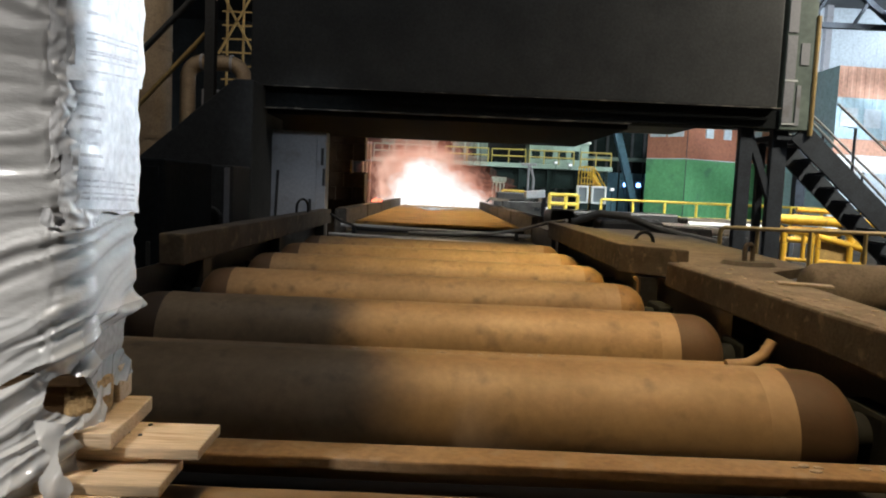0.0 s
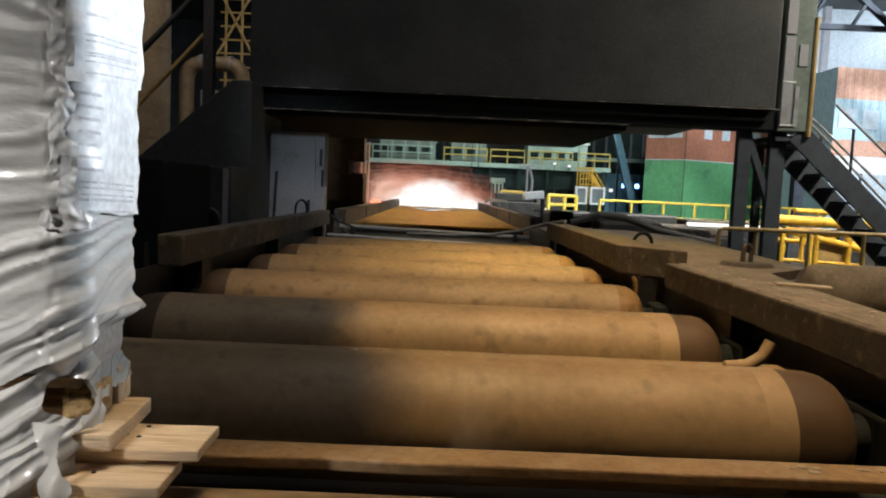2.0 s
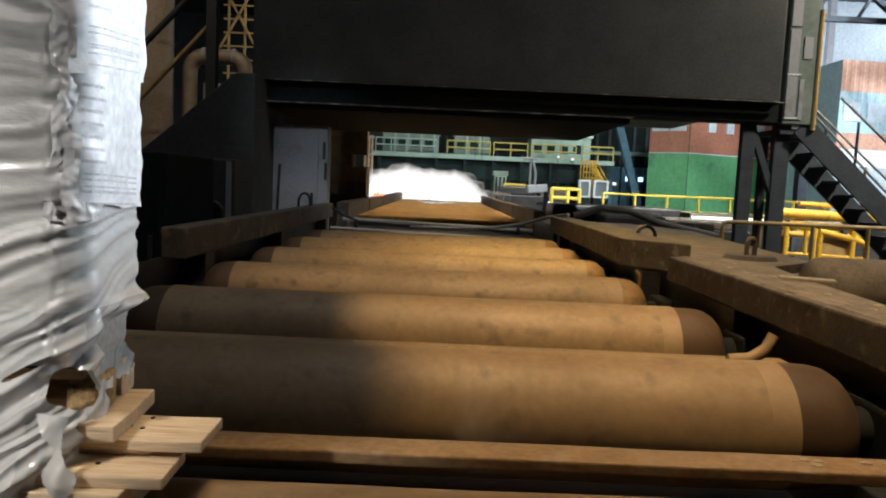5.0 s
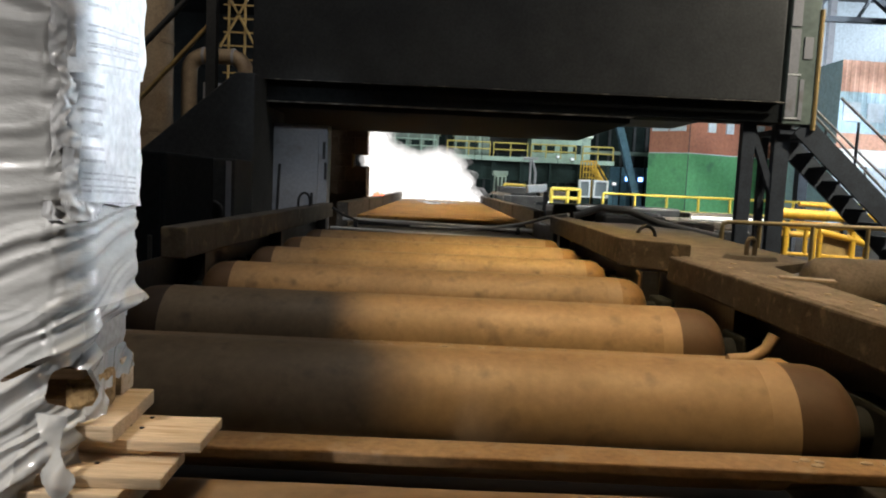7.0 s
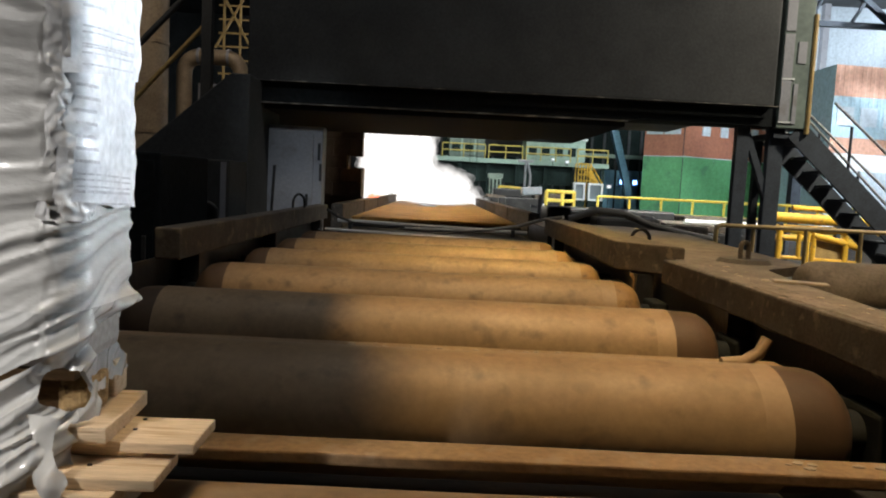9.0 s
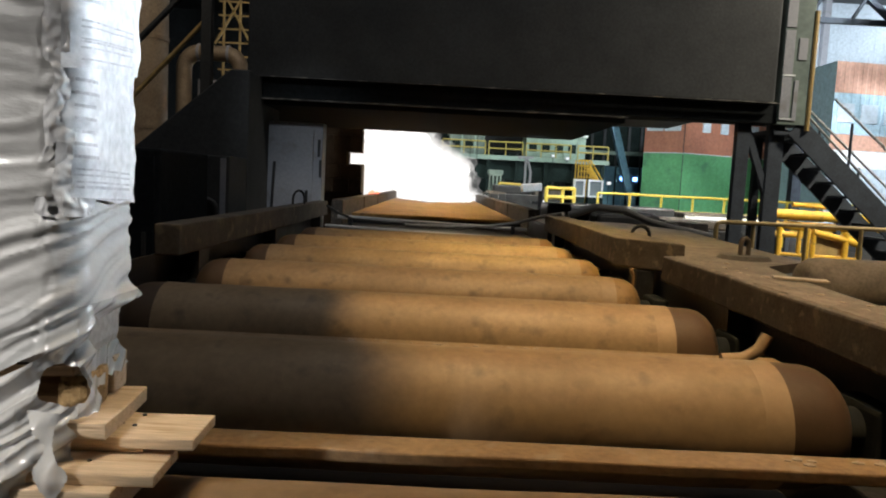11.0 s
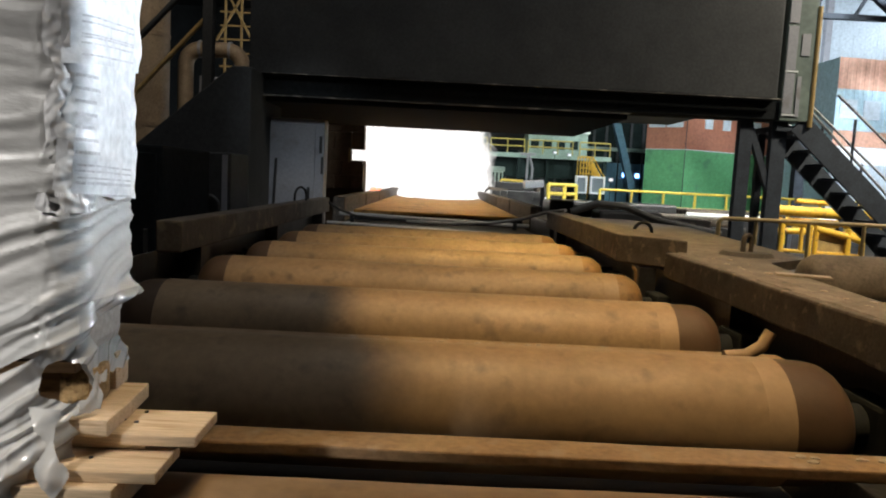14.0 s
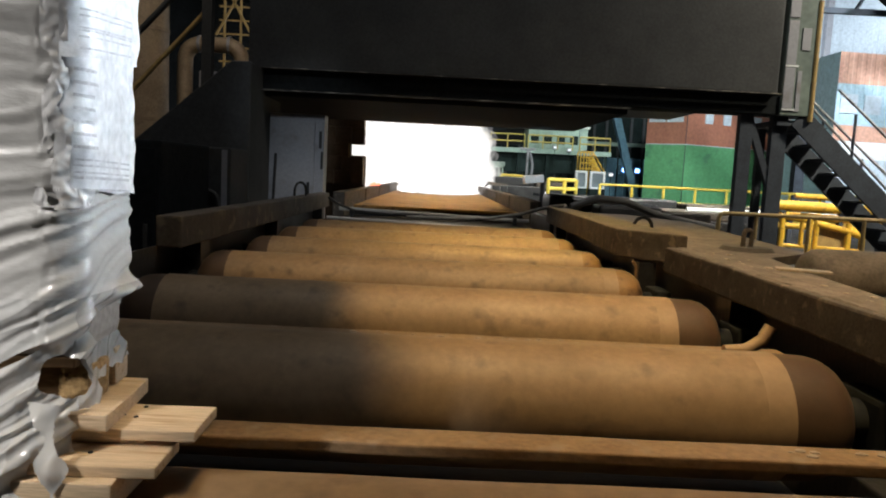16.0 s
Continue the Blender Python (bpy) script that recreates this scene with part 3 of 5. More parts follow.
def gap_and_far_table():
    # dark pit cover with two bright tubes across
    solo("pit_cover", box((-1.5, 8.35, 0.0), (1.42, 11.65, 0.74), 0.02), M_BLACK, "black oily cover between two roller fields", "pit cover")
    for y, z, r in ((9.7, 0.80, 0.024), (10.9, 0.87, 0.03)):
        th = thing("cross_tube", (0, y, 0.74), "worn shiny tube across the black pit cover", "pipe", "tubes across the pit")
        part("tube", tube([(-1.5, 0, z - 0.74), (1.42, 0, z - 0.8)], r, seg=10), M_TUBE, th)
        for x in (-1.3, 1.2):
            part("saddle", box((x - 0.03, -0.03, 0), (x + 0.03, 0.03, z - 0.76)), M_BLACK, th)
    pts = [(1.55, 8.6, 1.16), (1.35, 9.0, 1.10), (1.1, 9.2, 1.0), (0.7, 9.3, 0.92), (0.2, 9.35, 0.885), (-0.4, 9.4, 0.88)]
    solo("hose", tube(pts, 0.022, seg=8), M_HOSE, "dusty grey rubber hose sagging across the table", "hose")
    pts = [(-1.45, 9.5, 1.08), (-1.3, 9.4, 1.0), (-1.1, 9.5, 0.92), (-0.6, 9.6, 0.885)]
    solo("hose", tube(pts, 0.018, seg=8), M_RUBBER, "thin black rubber hose on the table", "hose")
    # far table: rusty cover plates over the next rollers
    th = thing("far_table", (0, 11.75, 0), "flat orange rust-coated far roller table", "roller table")
    part("frame", box((-1.45, 0, 0), (1.42, 15.4, 0.845)), M_BLACK, th)
    for i in range(12):
        part("plate", rough_beam((-1.38, -0.02 + i * 1.28, 0.845), (1.36, 1.255 + i * 1.28, 0.90), 0.012, 0.004, 0.4, i), M_RUSTPLATE, th)
    for i in range(5):
        x, y = random.uniform(-0.8, 0.6), 9.0 + random.uniform(0, 5.5)
        pud = bmesh.new()
        bmesh.ops.create_circle(pud, cap_ends=True, segments=28, radius=1)
        for v in pud.verts:
            k = 0.7 + 0.5 * noise.noise(v.co * 1.3 + Vector((i * 5, 0, 0)))
            v.co = Vector((v.co.x * 0.38 * k, v.co.y * 0.7 * k, 0))
        solo("puddle", pud, M_WET, "dark shallow water puddle on the rusty plate", "puddle", "puddles on the table", at=(x, 11 + y, 0.912))
    for x, m, lab in ((-1.62, M_SCALE, "dark brown steel curb beside the far table"), (1.44, M_SCALE, "brown steel curb beside the far table")):
        th = thing("far_curb", (x, 11.0, 0), lab, "steel beam", "far curbs")
        for i in range(5):
            part("block", rough_beam((0, 0.05 + i * 3.3, 0.0), (0.18, 3.2 + i * 3.3, 1.12), 0.02, 0.006, 0.6, i + x), m, th)
    th = thing("torch_arm", (1.25, 20.6, 0), "dark steel torch arm beside the far table", "torch arm")
    part("post", box((0.55, -0.1, 0), (0.75, 0.1, 1.25), 0.02), M_BLACK, th)
    part("arm", bar((0.18, 0, 1.30), (0.75, 0, 1.25), 0.08, 0.09), M_SCALE, th)
    part("nozzle", tube([(0.22, 0, 1.30), (0.10, -0.05, 1.20)], 0.03), M_BLACK, th)
    # red-hot bits by the left curb
    for x, y, s in ((-1.55, 17.2, 0.05), (-1.47, 17.6, 0.04), (-1.6, 17.0, 0.035)):
        bm = bmesh.new()
        bmesh.ops.create_icosphere(bm, subdivisions=2, radius=s)
        for v in bm.verts:
            v.co += 0.4 * s * noise.noise_vector(v.co * 30)
        solo("hot_slag", bm, M_REDGLOW, "small red-hot lump of slag on the curb", "slag lump", "hot slag", at=(x, y, 1.12 + s * 0.7))


M_WET = mat("wet_dark_film", (0.05, 0.03, 0.02), (0.08, 0.045, 0.025), 0.10, 0, 5, 0.8, 40, 0.02)
gap_and_far_table()


# ---- the overhead machine housing across the line ----
def housing():
    th = thing("overhead_housing", (0.95, 10.0, 0), "big sooty dark steel machine housing bridging the roller line", "machine housing")
    L, R = -3.65, 3.70
    part("casing", box((L, 0, 2.80), (R, 4.6, 6.5), 0.03), M_DARK, th)
    part("front_flange", box((L - 0.05, -0.06, 2.795), (R + 0.05, 0.0, 2.807), 0.002), M_EDGE, th, "chipped flange along the casing with its edge highlight coloured in")
    part("lower_girder", box((L - 0.25, 0.08, 2.53), (R + 0.3, 0.5, 2.79), 0.01), M_SOOTSHADE, th)
    part("girder_flange", box((L - 0.28, 0.0, 2.50), (1.68, 0.12, 2.512), 0.002), M_EDGE, th, "chipped lower flange with its edge highlight coloured in")
    # Underside coloured black to stay in shade despite bounced light.
    part("underside", box((L - 0.2, 0.2, 2.44), (1.68, 4.2, 2.52), 0.01), M_SOOTSHADE, th)
    for x, y, w in ((3.28, 0.22, 0.19), (3.74, 0.22, 0.22), (-3.9, 0.3, 0.215), (-3.9, 4.0, 0.215)):
        part("column", box((x, y - 0.06, 0), (x + w, y + 0.06, 2.53), 0.008), M_STAIR, th)
    part("brace", bar((3.43, 0.22, 2.45), (3.78, 0.22, 1.55), 0.09, 0.09), M_STAIR, th)
    part("sloping_chute", chute(), M_DARK, th, "dark sloping steel chute at the housing side")


def chute():
    bm = bmesh.new()
    ring = [(-3.70, 2.79), (-3.45, 2.79), (-3.45, 0.5), (-5.2, 0.5), (-5.2, 1.5)]
    a = [bm.verts.new((x, -0.6, z)) for x, z in ring]
    b = [bm.verts.new((x, 1.2, z)) for x, z in ring]
    bm.faces.new(a[::-1])
    bm.faces.new(b)
    for i in range(5):
        j = (i + 1) % 5
        bm.faces.new((a[i], a[j], b[j], b[i]))
    bmesh.ops.bevel(bm, geom=bm.edges[:], offset=0.015, segments=1, affect="EDGES")
    return bm


housing()


def stair():
    th = thing("steel_stair", (5.32, 10.2, 0), "blue-black painted steel stair with tube handrails", "stair")
    dx, dz = 2.53, -2.40
    top, n = Vector((-0.1, 0, 2.46)), 12
    for y in (-0.1, 0.75):
        part("stringer", bar(top + Vector((-0.2, y, 0.05)), top + Vector((dx, y, dz - 0.02)), 0.05, 0.30), M_STAIR, th)
    for i in range(n):
        k = (i + 0.6) / n
        c = top + Vector((dx * k, 0.32, dz * k + 0.02))
        part("tread", box((c.x - 0.17, -0.07, c.z - 0.02), (c.x + 0.10, 0.72, c.z + 0.012), 0.004), M_STAIR, th)
        part("nosing", box((c.x + 0.07, -0.085, c.z + 0.013), (c.x + 0.105, 0.72, c.z + 0.022)), M_STAIR, th)
    for y in (-0.1, 0.75):
        part("handrail", tube([top + Vector((0.33, y, 0.46)), top + Vector((dx, y, 0.46 - (dx - 0.33) * 0.84))], 0.02), M_CHROME, th, "worn shiny handrail tube")
        part("handrail", tube([top + Vector((-0.02, y, 0.19)), top + Vector((dx, y, 0.19 - (dx + 0.02) * 0.92))], 0.018), M_CHROME, th, "worn shiny handrail tube")
        for k in (0.24, 0.5, 0.8):
            p = top + Vector((dx * k, y, dz * k))
            part("baluster", tube([p - Vector((0, 0, 0.1)), p + Vector((0, 0, 0.66 + 0.2 * k))], 0.02), M_STAIR, th)
    part("end_post", tube([(-0.16, -0.14, 2.45), (-0.16, -0.14, 4.1)], 0.035), M_OLDRAIL, th, "worn yellow-brown post")
    part("landing", box((-0.6, -0.1, 2.38), (-0.1, 0.8, 2.46), 0.01), M_STAIR, th)
    part("landing_post", box((-0.52, 0.6, 0), (-0.42, 0.7, 2.38)), M_STAIR, th)
    # glazed control box at the head of the stair
    cb = thing("control_box", (4.72, 10.05, 2.52), "grey glazed control box at the head of the stair", "control box")
    part("frame", box((0, 0, 0), (0.42, 0.45, 2.2), 0.012), M_TEALMID, cb)
    for x0, x1, z0, z1 in ((0.02, 0.16, 0.1, 0.66), (0.02, 0.16, 0.70, 1.3), (0.02, 0.16, 1.34, 2.0), (0.20, 0.26, 0.06, 0.62), (0.22, 0.34, 0.9, 1.2)):
        part("pane", box((x0, -0.012, z0), (x1, 0.006, z1), 0.003), M_GREY, cb, "dull pale grey pane")
    for z in (0.67, 0.07):
        part("strip", box((0.02, -0.016, z), (0.20, -0.001, z + 0.025)), M_WHITE, cb, "pale edge strip")


stair()


# ---- cabinets and pipework on the far side ----
def left_side():
    th = thing("grey_cabinet", (-2.14, 10.55, 0), "tall grey sheet-metal cabinet with dents and stains", "cabinet")
    part("body", box((-0.42, 0, 0), (0.435, 0.3, 2.24), 0.012), M_GREY, th)
    d = part("door", box((-0.38, -0.025, 0.2), (0.30, -0.002, 2.16), 0.006), M_GREY, th)
    part("handle", box((0.20, -0.05, 1.05), (0.24, -0.025, 1.25), 0.005), M_BLACK, d, "black door handle")
    part("vent", box((0.36, -0.012, 1.75), (0.40, 0.004, 2.0)), M_BLACK, th, "black slot")
    part("vent", box((0.39, -0.012, 1.45), (0.425, 0.004, 1.7)), M_BLACK, th, "black slot")
    part("lever", tube([(-0.3, -0.04, 0.6), (-0.26, -0.05, 1.65)], 0.02), M_BLACK, th, "black lever rod")
    # dark boxes in front of it
    th = thing("dark_cabinet", (-2.55, 5.3, 0), "large near-black steel switch cabinet", "cabinet")
    part("body", box((-0.5, 0, 0), (0.5, 1.1, 1.60), 0.02), M_SOOTSHADE, th)
    for x in (-0.46, 0.02):
        d = part("door", box((x, -0.02, 0.1), (x + 0.44, -0.002, 1.54), 0.006), M_SOOTSHADE, th)
        part("handle", box((x + 0.36, -0.045, 0.8), (x + 0.39, -0.02, 0.98), 0.005), M_EDGE, d, "worn steel handle")
    th = thing("dark_cabinet", (-2.12, 6.6, 0), "near-black steel cabinet with a pale corner strip", "cabinet")
    part("body", box((-0.25, 0, 0), (0.20, 0.6, 1.60), 0.015), M_DARK, th)
    part("corner_strip", box((0.12, -0.012, 0.8), (0.17, -0.001, 1.58)), M_GREY, th, "pale grey corner strip")
    lp = part("loop", loop_lug(0.1, 0.02, 0.2), M_RUBBER, th, "black cable loop")
    lp.matrix_basis = pose(0.0, -0.03, 1.0)
    # burnt block wall with an opening, built of courses
    w = solo("burnt_wall", box((-2.9, 16.35, 0), (-1.72, 16.8, 1.80)), M_WALLBRICK, "burnt brown refractory block wall with a square opening", "wall", kind="structure")
    rows = [(1.15, 1.45), (1.45, 1.77), (2.04, 2.42), (2.42, 2.9)]
    for i, (z0, z1) in enumerate(rows):
        xs = [-2.62, -2.18, -1.70] if i % 2 else [-2.62, -2.35, -1.98, -1.70]
        for a, b in zip(xs, xs[1:]):
            part("block", rough_beam((a + 0.006, 16.0, z0 + 0.006), (b - 0.006, 16.34, z1 - 0.006), 0.012, 0.006, 0.15, a * 7 + i), M_WALLBRICK, w)
    part("block", rough_beam((-2.62, 16.0, 1.776), (-2.0, 16.34, 2.046), 0.012, 0.006, 0.15, 4), M_WALLBRICK, w)
    part("frame", box((-2.04, 15.96, 1.74), (-2.0, 15.997, 2.06), 0.006), M_PIPE, w, "tan opening frame")
    th = thing("pipe_pair", (-3.02, 28.6, 0), "pair of tan upright pipes beside the fire", "pipe")
    for x, r in ((-0.12, 0.05), (0.02, 0.06), (0.16, 0.05)):
        part("pipe", tube([(x, 0, 0), (x, 0, 3.3)], r, seg=10), M_PIPE, th)
    for z in (1.7, 2.5, 3.2):
        part("clamp", box((-0.2, -0.06, z), (0.24, 0.06, z + 0.08), 0.01), M_GREY, th)
    # tan process column and pipework
    th = thing("process_column", (-5.74, 14.0, 0), "tall tan clad round process column", "column")
    part("shell", tube([(0, 0, 0), (0, 0, 7.5)], 0.42, seg=40), M_PIPE, th, smooth=True)
    for z in (2.2, 3.9, 5.2):
        part("ring", tube([(0, 0, z), (0, 0, z + 0.07)], 0.435, seg=40), M_PIPE, th, "clad joint ring", smooth=True)
    th = thing("pipe_bend", (-5.7, 16.0, 0), "tan insulated pipe bend on the far side", "pipe")
    a = [(0, 0, 2.3), (0, 0, 3.7)] + [(0.35 - 0.35 * math.cos(q), 0, 3.7 + 0.35 * math.sin(q)) for q in [math.pi / 2 * k / 6 for k in range(1, 7)]] + [(0.9, 0, 4.05)]
    a += [(0.9 + 0.35 * math.sin(q), 0, 3.7 + 0.35 * math.cos(q)) for q in [math.pi / 2 * k / 6 for k in range(1, 7)]] + [(1.25, 0, 0)]
    part("pipe", tube(a, 0.17, seg=20), M_PIPE, th, smooth=True)
    part("leg", tube([(0, 0, 0), (0, 0, 2.3)], 0.17, seg=20), M_PIPE, th)
    for x in (0.3, 0.95):
        part("clamp", tube([(x, 0, 4.05), (x + 0.06, 0, 4.05)], 0.19, seg=20), M_GREY, th, "grey pipe clamp")
    for x in (0.32, 0.55, 0.78):
        part("tank", tube([(x, 0.3, 0), (x, 0.3, 3.5)], 0.11, seg=16), M_GREY, th, "grey upright tube", smooth=True)
    # yellow ladder tower
    th = thing("ladder_tower", (-5.3, 18.0, 0), "worn yellow-brown steel ladder tower", "ladder")
    for x in (-0.15, 0.25):
        part("upright", bar((x, 0, 0), (x, 0, 8), 0.05, 0.05), M_OLDRAIL, th)
    for i in range(14):
        z = 3.0 + i * 0.33
        part("rung", bar((-0.28, 0, z), (0.5, 0, z), 0.04, 0.04), M_OLDRAIL, th)
    part("brace", bar((-0.35, -0.05, 4.6), (0.55, -0.05, 6.2), 0.05, 0.05), M_OLDRAIL, th)
    part("brace", bar((-0.35, -0.05, 6.2), (0.55, -0.05, 4.6), 0.05, 0.05), M_OLDRAIL, th)
    # dark sloping stair in front of the column
    th = thing("sloping_frame", (-4.4, 11.5, 0), "dark steel stair frame with sloping rails", "steel frame")
    part("rail", tube([(-0.95, 0, 2.9), (0.55, 0, 4.5)], 0.05), M_DARK, th)
    part("rail", tube([(-0.9, 0.1, 2.2), (0.6, 0.1, 3.85)], 0.04), M_OLDRAIL, th)
    part("post", box((0.58, -0.08, 0), (0.74, 0.08, 6.2), 0.01), M_DARK, th)
    part("post", bar((-1.05, 0, 0), (-1.05, 0, 3.4), 0.07, 0.07), M_OLDRAIL, th)


left_side()


# ---- right-hand floor: rails and pipes ----
def floor_handrail():
    th = thing("handrail", (3.585, 9.0, 0), "worn yellow-brown tube handrail on the floor", "railing")
    part("top_rail", tube([(0, 0, 0), (0, 0, 1.15 - 0.06), (0.02, 0, 1.15 - 0.02), (0.06, 0, 1.15), (3.6, 0.1, 1.15)], 0.027, seg=12), M_OLDRAIL, th, smooth=True)
    for x in (0.49, 1.17, 1.88, 2.6, 3.5):
        part("post", tube([(x, 0.03, 0), (x, 0.03, 1.15 - 0.01)], 0.025, seg=10), M_OLDRAIL, th, smooth=True)


def right_side():
    floor_handrail()
    railing("guard_rail", (5.0, 22.0, 1.42), (14.0, 22.3, 1.42), 10, 1.42, 0.042, M_LEMON, "long bright yellow guard rail", mids=(0.33, 0.62))
    th = thing("barrier_frame", (3.4, 22.0, 0), "bright yellow painted tubular barrier frame", "barrier")
    for z in (1.5, 1.22):
        part("rail", tube([(0, 0, z), (0.86, 0, z)], 0.06), M_LEMON, th)
    for x in (0, 0.5, 0.86):
        part("post", tube([(x, 0, 0), (x, 0, 1.52)], 0.06), M_LEMON, th)
    # stacked yellow pipes
    th = thing("pipe_rack", (6.0, 13.4, 0), "rack of yellow painted pipes", "pipe rack")
    for z, x0, x1, r in ((1.40, 0.75, 2.2, 0.045), (1.22, 0.2, 2.6, 0.10), (1.02, 0.2, 3.2, 0.075), (0.84, 0.2, 3.2, 0.06)):
        part("pipe", tube([(x0, 0, z), (x1, 0, z - 0.05)], r, seg=14), M_YELLOW, th, smooth=True)
    for x in (0.5, 1.6, 2.4):
        part("stand", box((x, -0.06, 0), (x + 0.08, 0.06, 1.1)), M_STAIR, th)
    th = thing("tube_guard", (6.1, 12.6, 0), "yellow painted tube guard with sloping bars", "guard frame")
    for p0, p1, r in (((0.05, 0, 1.02), (0.56, 0, 0.98), 0.055), ((0.66, 0, 0.93), (1.32, 0, 0.80), 0.06), ((0.02, 0, 0.52), (0.6, 0, 0.50), 0.035), ((0.66, 0, 0.5), (1.54, 0, 0.47), 0.035),
                      ((0.06, 0, 0), (0.06, 0, 1.04), 0.05), ((0.42, 0, 0.5), (0.42, 0, 1.0), 0.04), ((0.56, 0, 0), (0.56, 0, 0.98), 0.05), ((0.68, 0, 0), (0.68, 0, 0.94), 0.045),
                      ((1.26, 0, 0), (1.26, 0, 0.95), 0.055), ((1.3, 0, 0.8), (1.52, 0, 0.74), 0.065), ((1.52, 0, 0), (1.52, 0, 0.78), 0.05)):
        part("tube", tube([p0, p1], r, seg=12), M_YELLOW, th, smooth=True)
    part("panel", box((0.70, 0.06, 0.5), (1.24, 0.08, 0.86)), M_OLDRAIL, th, "dull yellow-brown back panel")
    # low pale pipes and dark machinery behind the deck
    th = thing("pale_pipe_run", (4.2, 14.5, 0), "run of dusty white pipes along the floor", "pipe")
    part("pipe", tube([(0.9, 0, 1.0), (5.2, 0, 1.0)], 0.055, seg=12), M_WHITE, th)
    for x in (1.1, 3.0, 4.9):
        part("stand", box((x, -0.04, 0), (x + 0.08, 0.04, 0.96)), M_STAIR, th)
    for i, (x, y, w, d, h) in enumerate(((1.68, 11.2, 0.9, 1.0, 1.23), (2.3, 10.4, 1.9, 0.75, 1.13), (2.0, 12.3, 3.4, 1.0, 1.10), (2.6, 14.6, 3.6, 1.2, 1.05), (3.2, 17.5, 5.0, 1.5, 1.12), (1.9, 25.0, 2.6, 1.0, 1.52))):
        th = thing("low_machine", (x, y, 0), "low black oily machine bed beside the line", "machine", "low machine beds")
        part("bed", box((0, 0, 0), (w, d, h * 0.8), 0.03), M_BLACK, th)
        part("cover", box((0.1, 0.1, h * 0.8), (w * 0.55, d - 0.1, h), 0.05), M_BLACK, th)
        part("cover", box((w * 0.6, 0.15, h * 0.8), (w - 0.1, d - 0.15, h * 0.93), 0.04), M_SCALE, th)
    th = thing("junction_box", (1.44, 9.0, 0), "black oily steel junction box between two beams", "junction box")
    part("body", box((0, 0, 0), (0.195, 1.9, 0.98), 0.015), M_BLACK, th)
    part("lid", box((-0.01, -0.01, 0.98), (0.2, 1.91, 1.0), 0.005), M_SCALE, th)
    solo("drag_hose", tube([(1.75, 9.3, 1.12), (2.1, 9.3, 1.25), (2.5, 9.4, 1.22), (2.9, 9.5, 1.08), (3.3, 9.6, 1.0), (3.9, 9.7, 0.9)], 0.05, seg=10), M_RUBBER, "thick black drag hose over the machine edge", "hose")
    # small white spotlight box on a dark stand
    th = thing("floodlight", (2.17, 15.0, 0), "white boxed floodlight on a dark stand", "floodlight")
    part("housing", box((-0.21, 0, 1.39), (0.21, 0.3, 1.56), 0.03, turn=Matrix.Rotation(radians(-6), 4, "Y")), M_WHITE, th)
    part("stand", tube([(0.05, 0.15, 0), (0.05, 0.15, 1.42)], 0.05), M_BLACK, th)
    part("cross_arm", bar((-0.15, 0.15, 1.15), (0.25, 0.15, 1.12), 0.06, 0.06), M_BLACK, th)
    # Glowing patch in place of a small highlight on the stand.
    part("lens", box((0.08, -0.02, 1.16), (0.11, 0.0, 1.21)), M_LAMPGLOW, th, "small glowing patch standing for a highlight")


right_side()


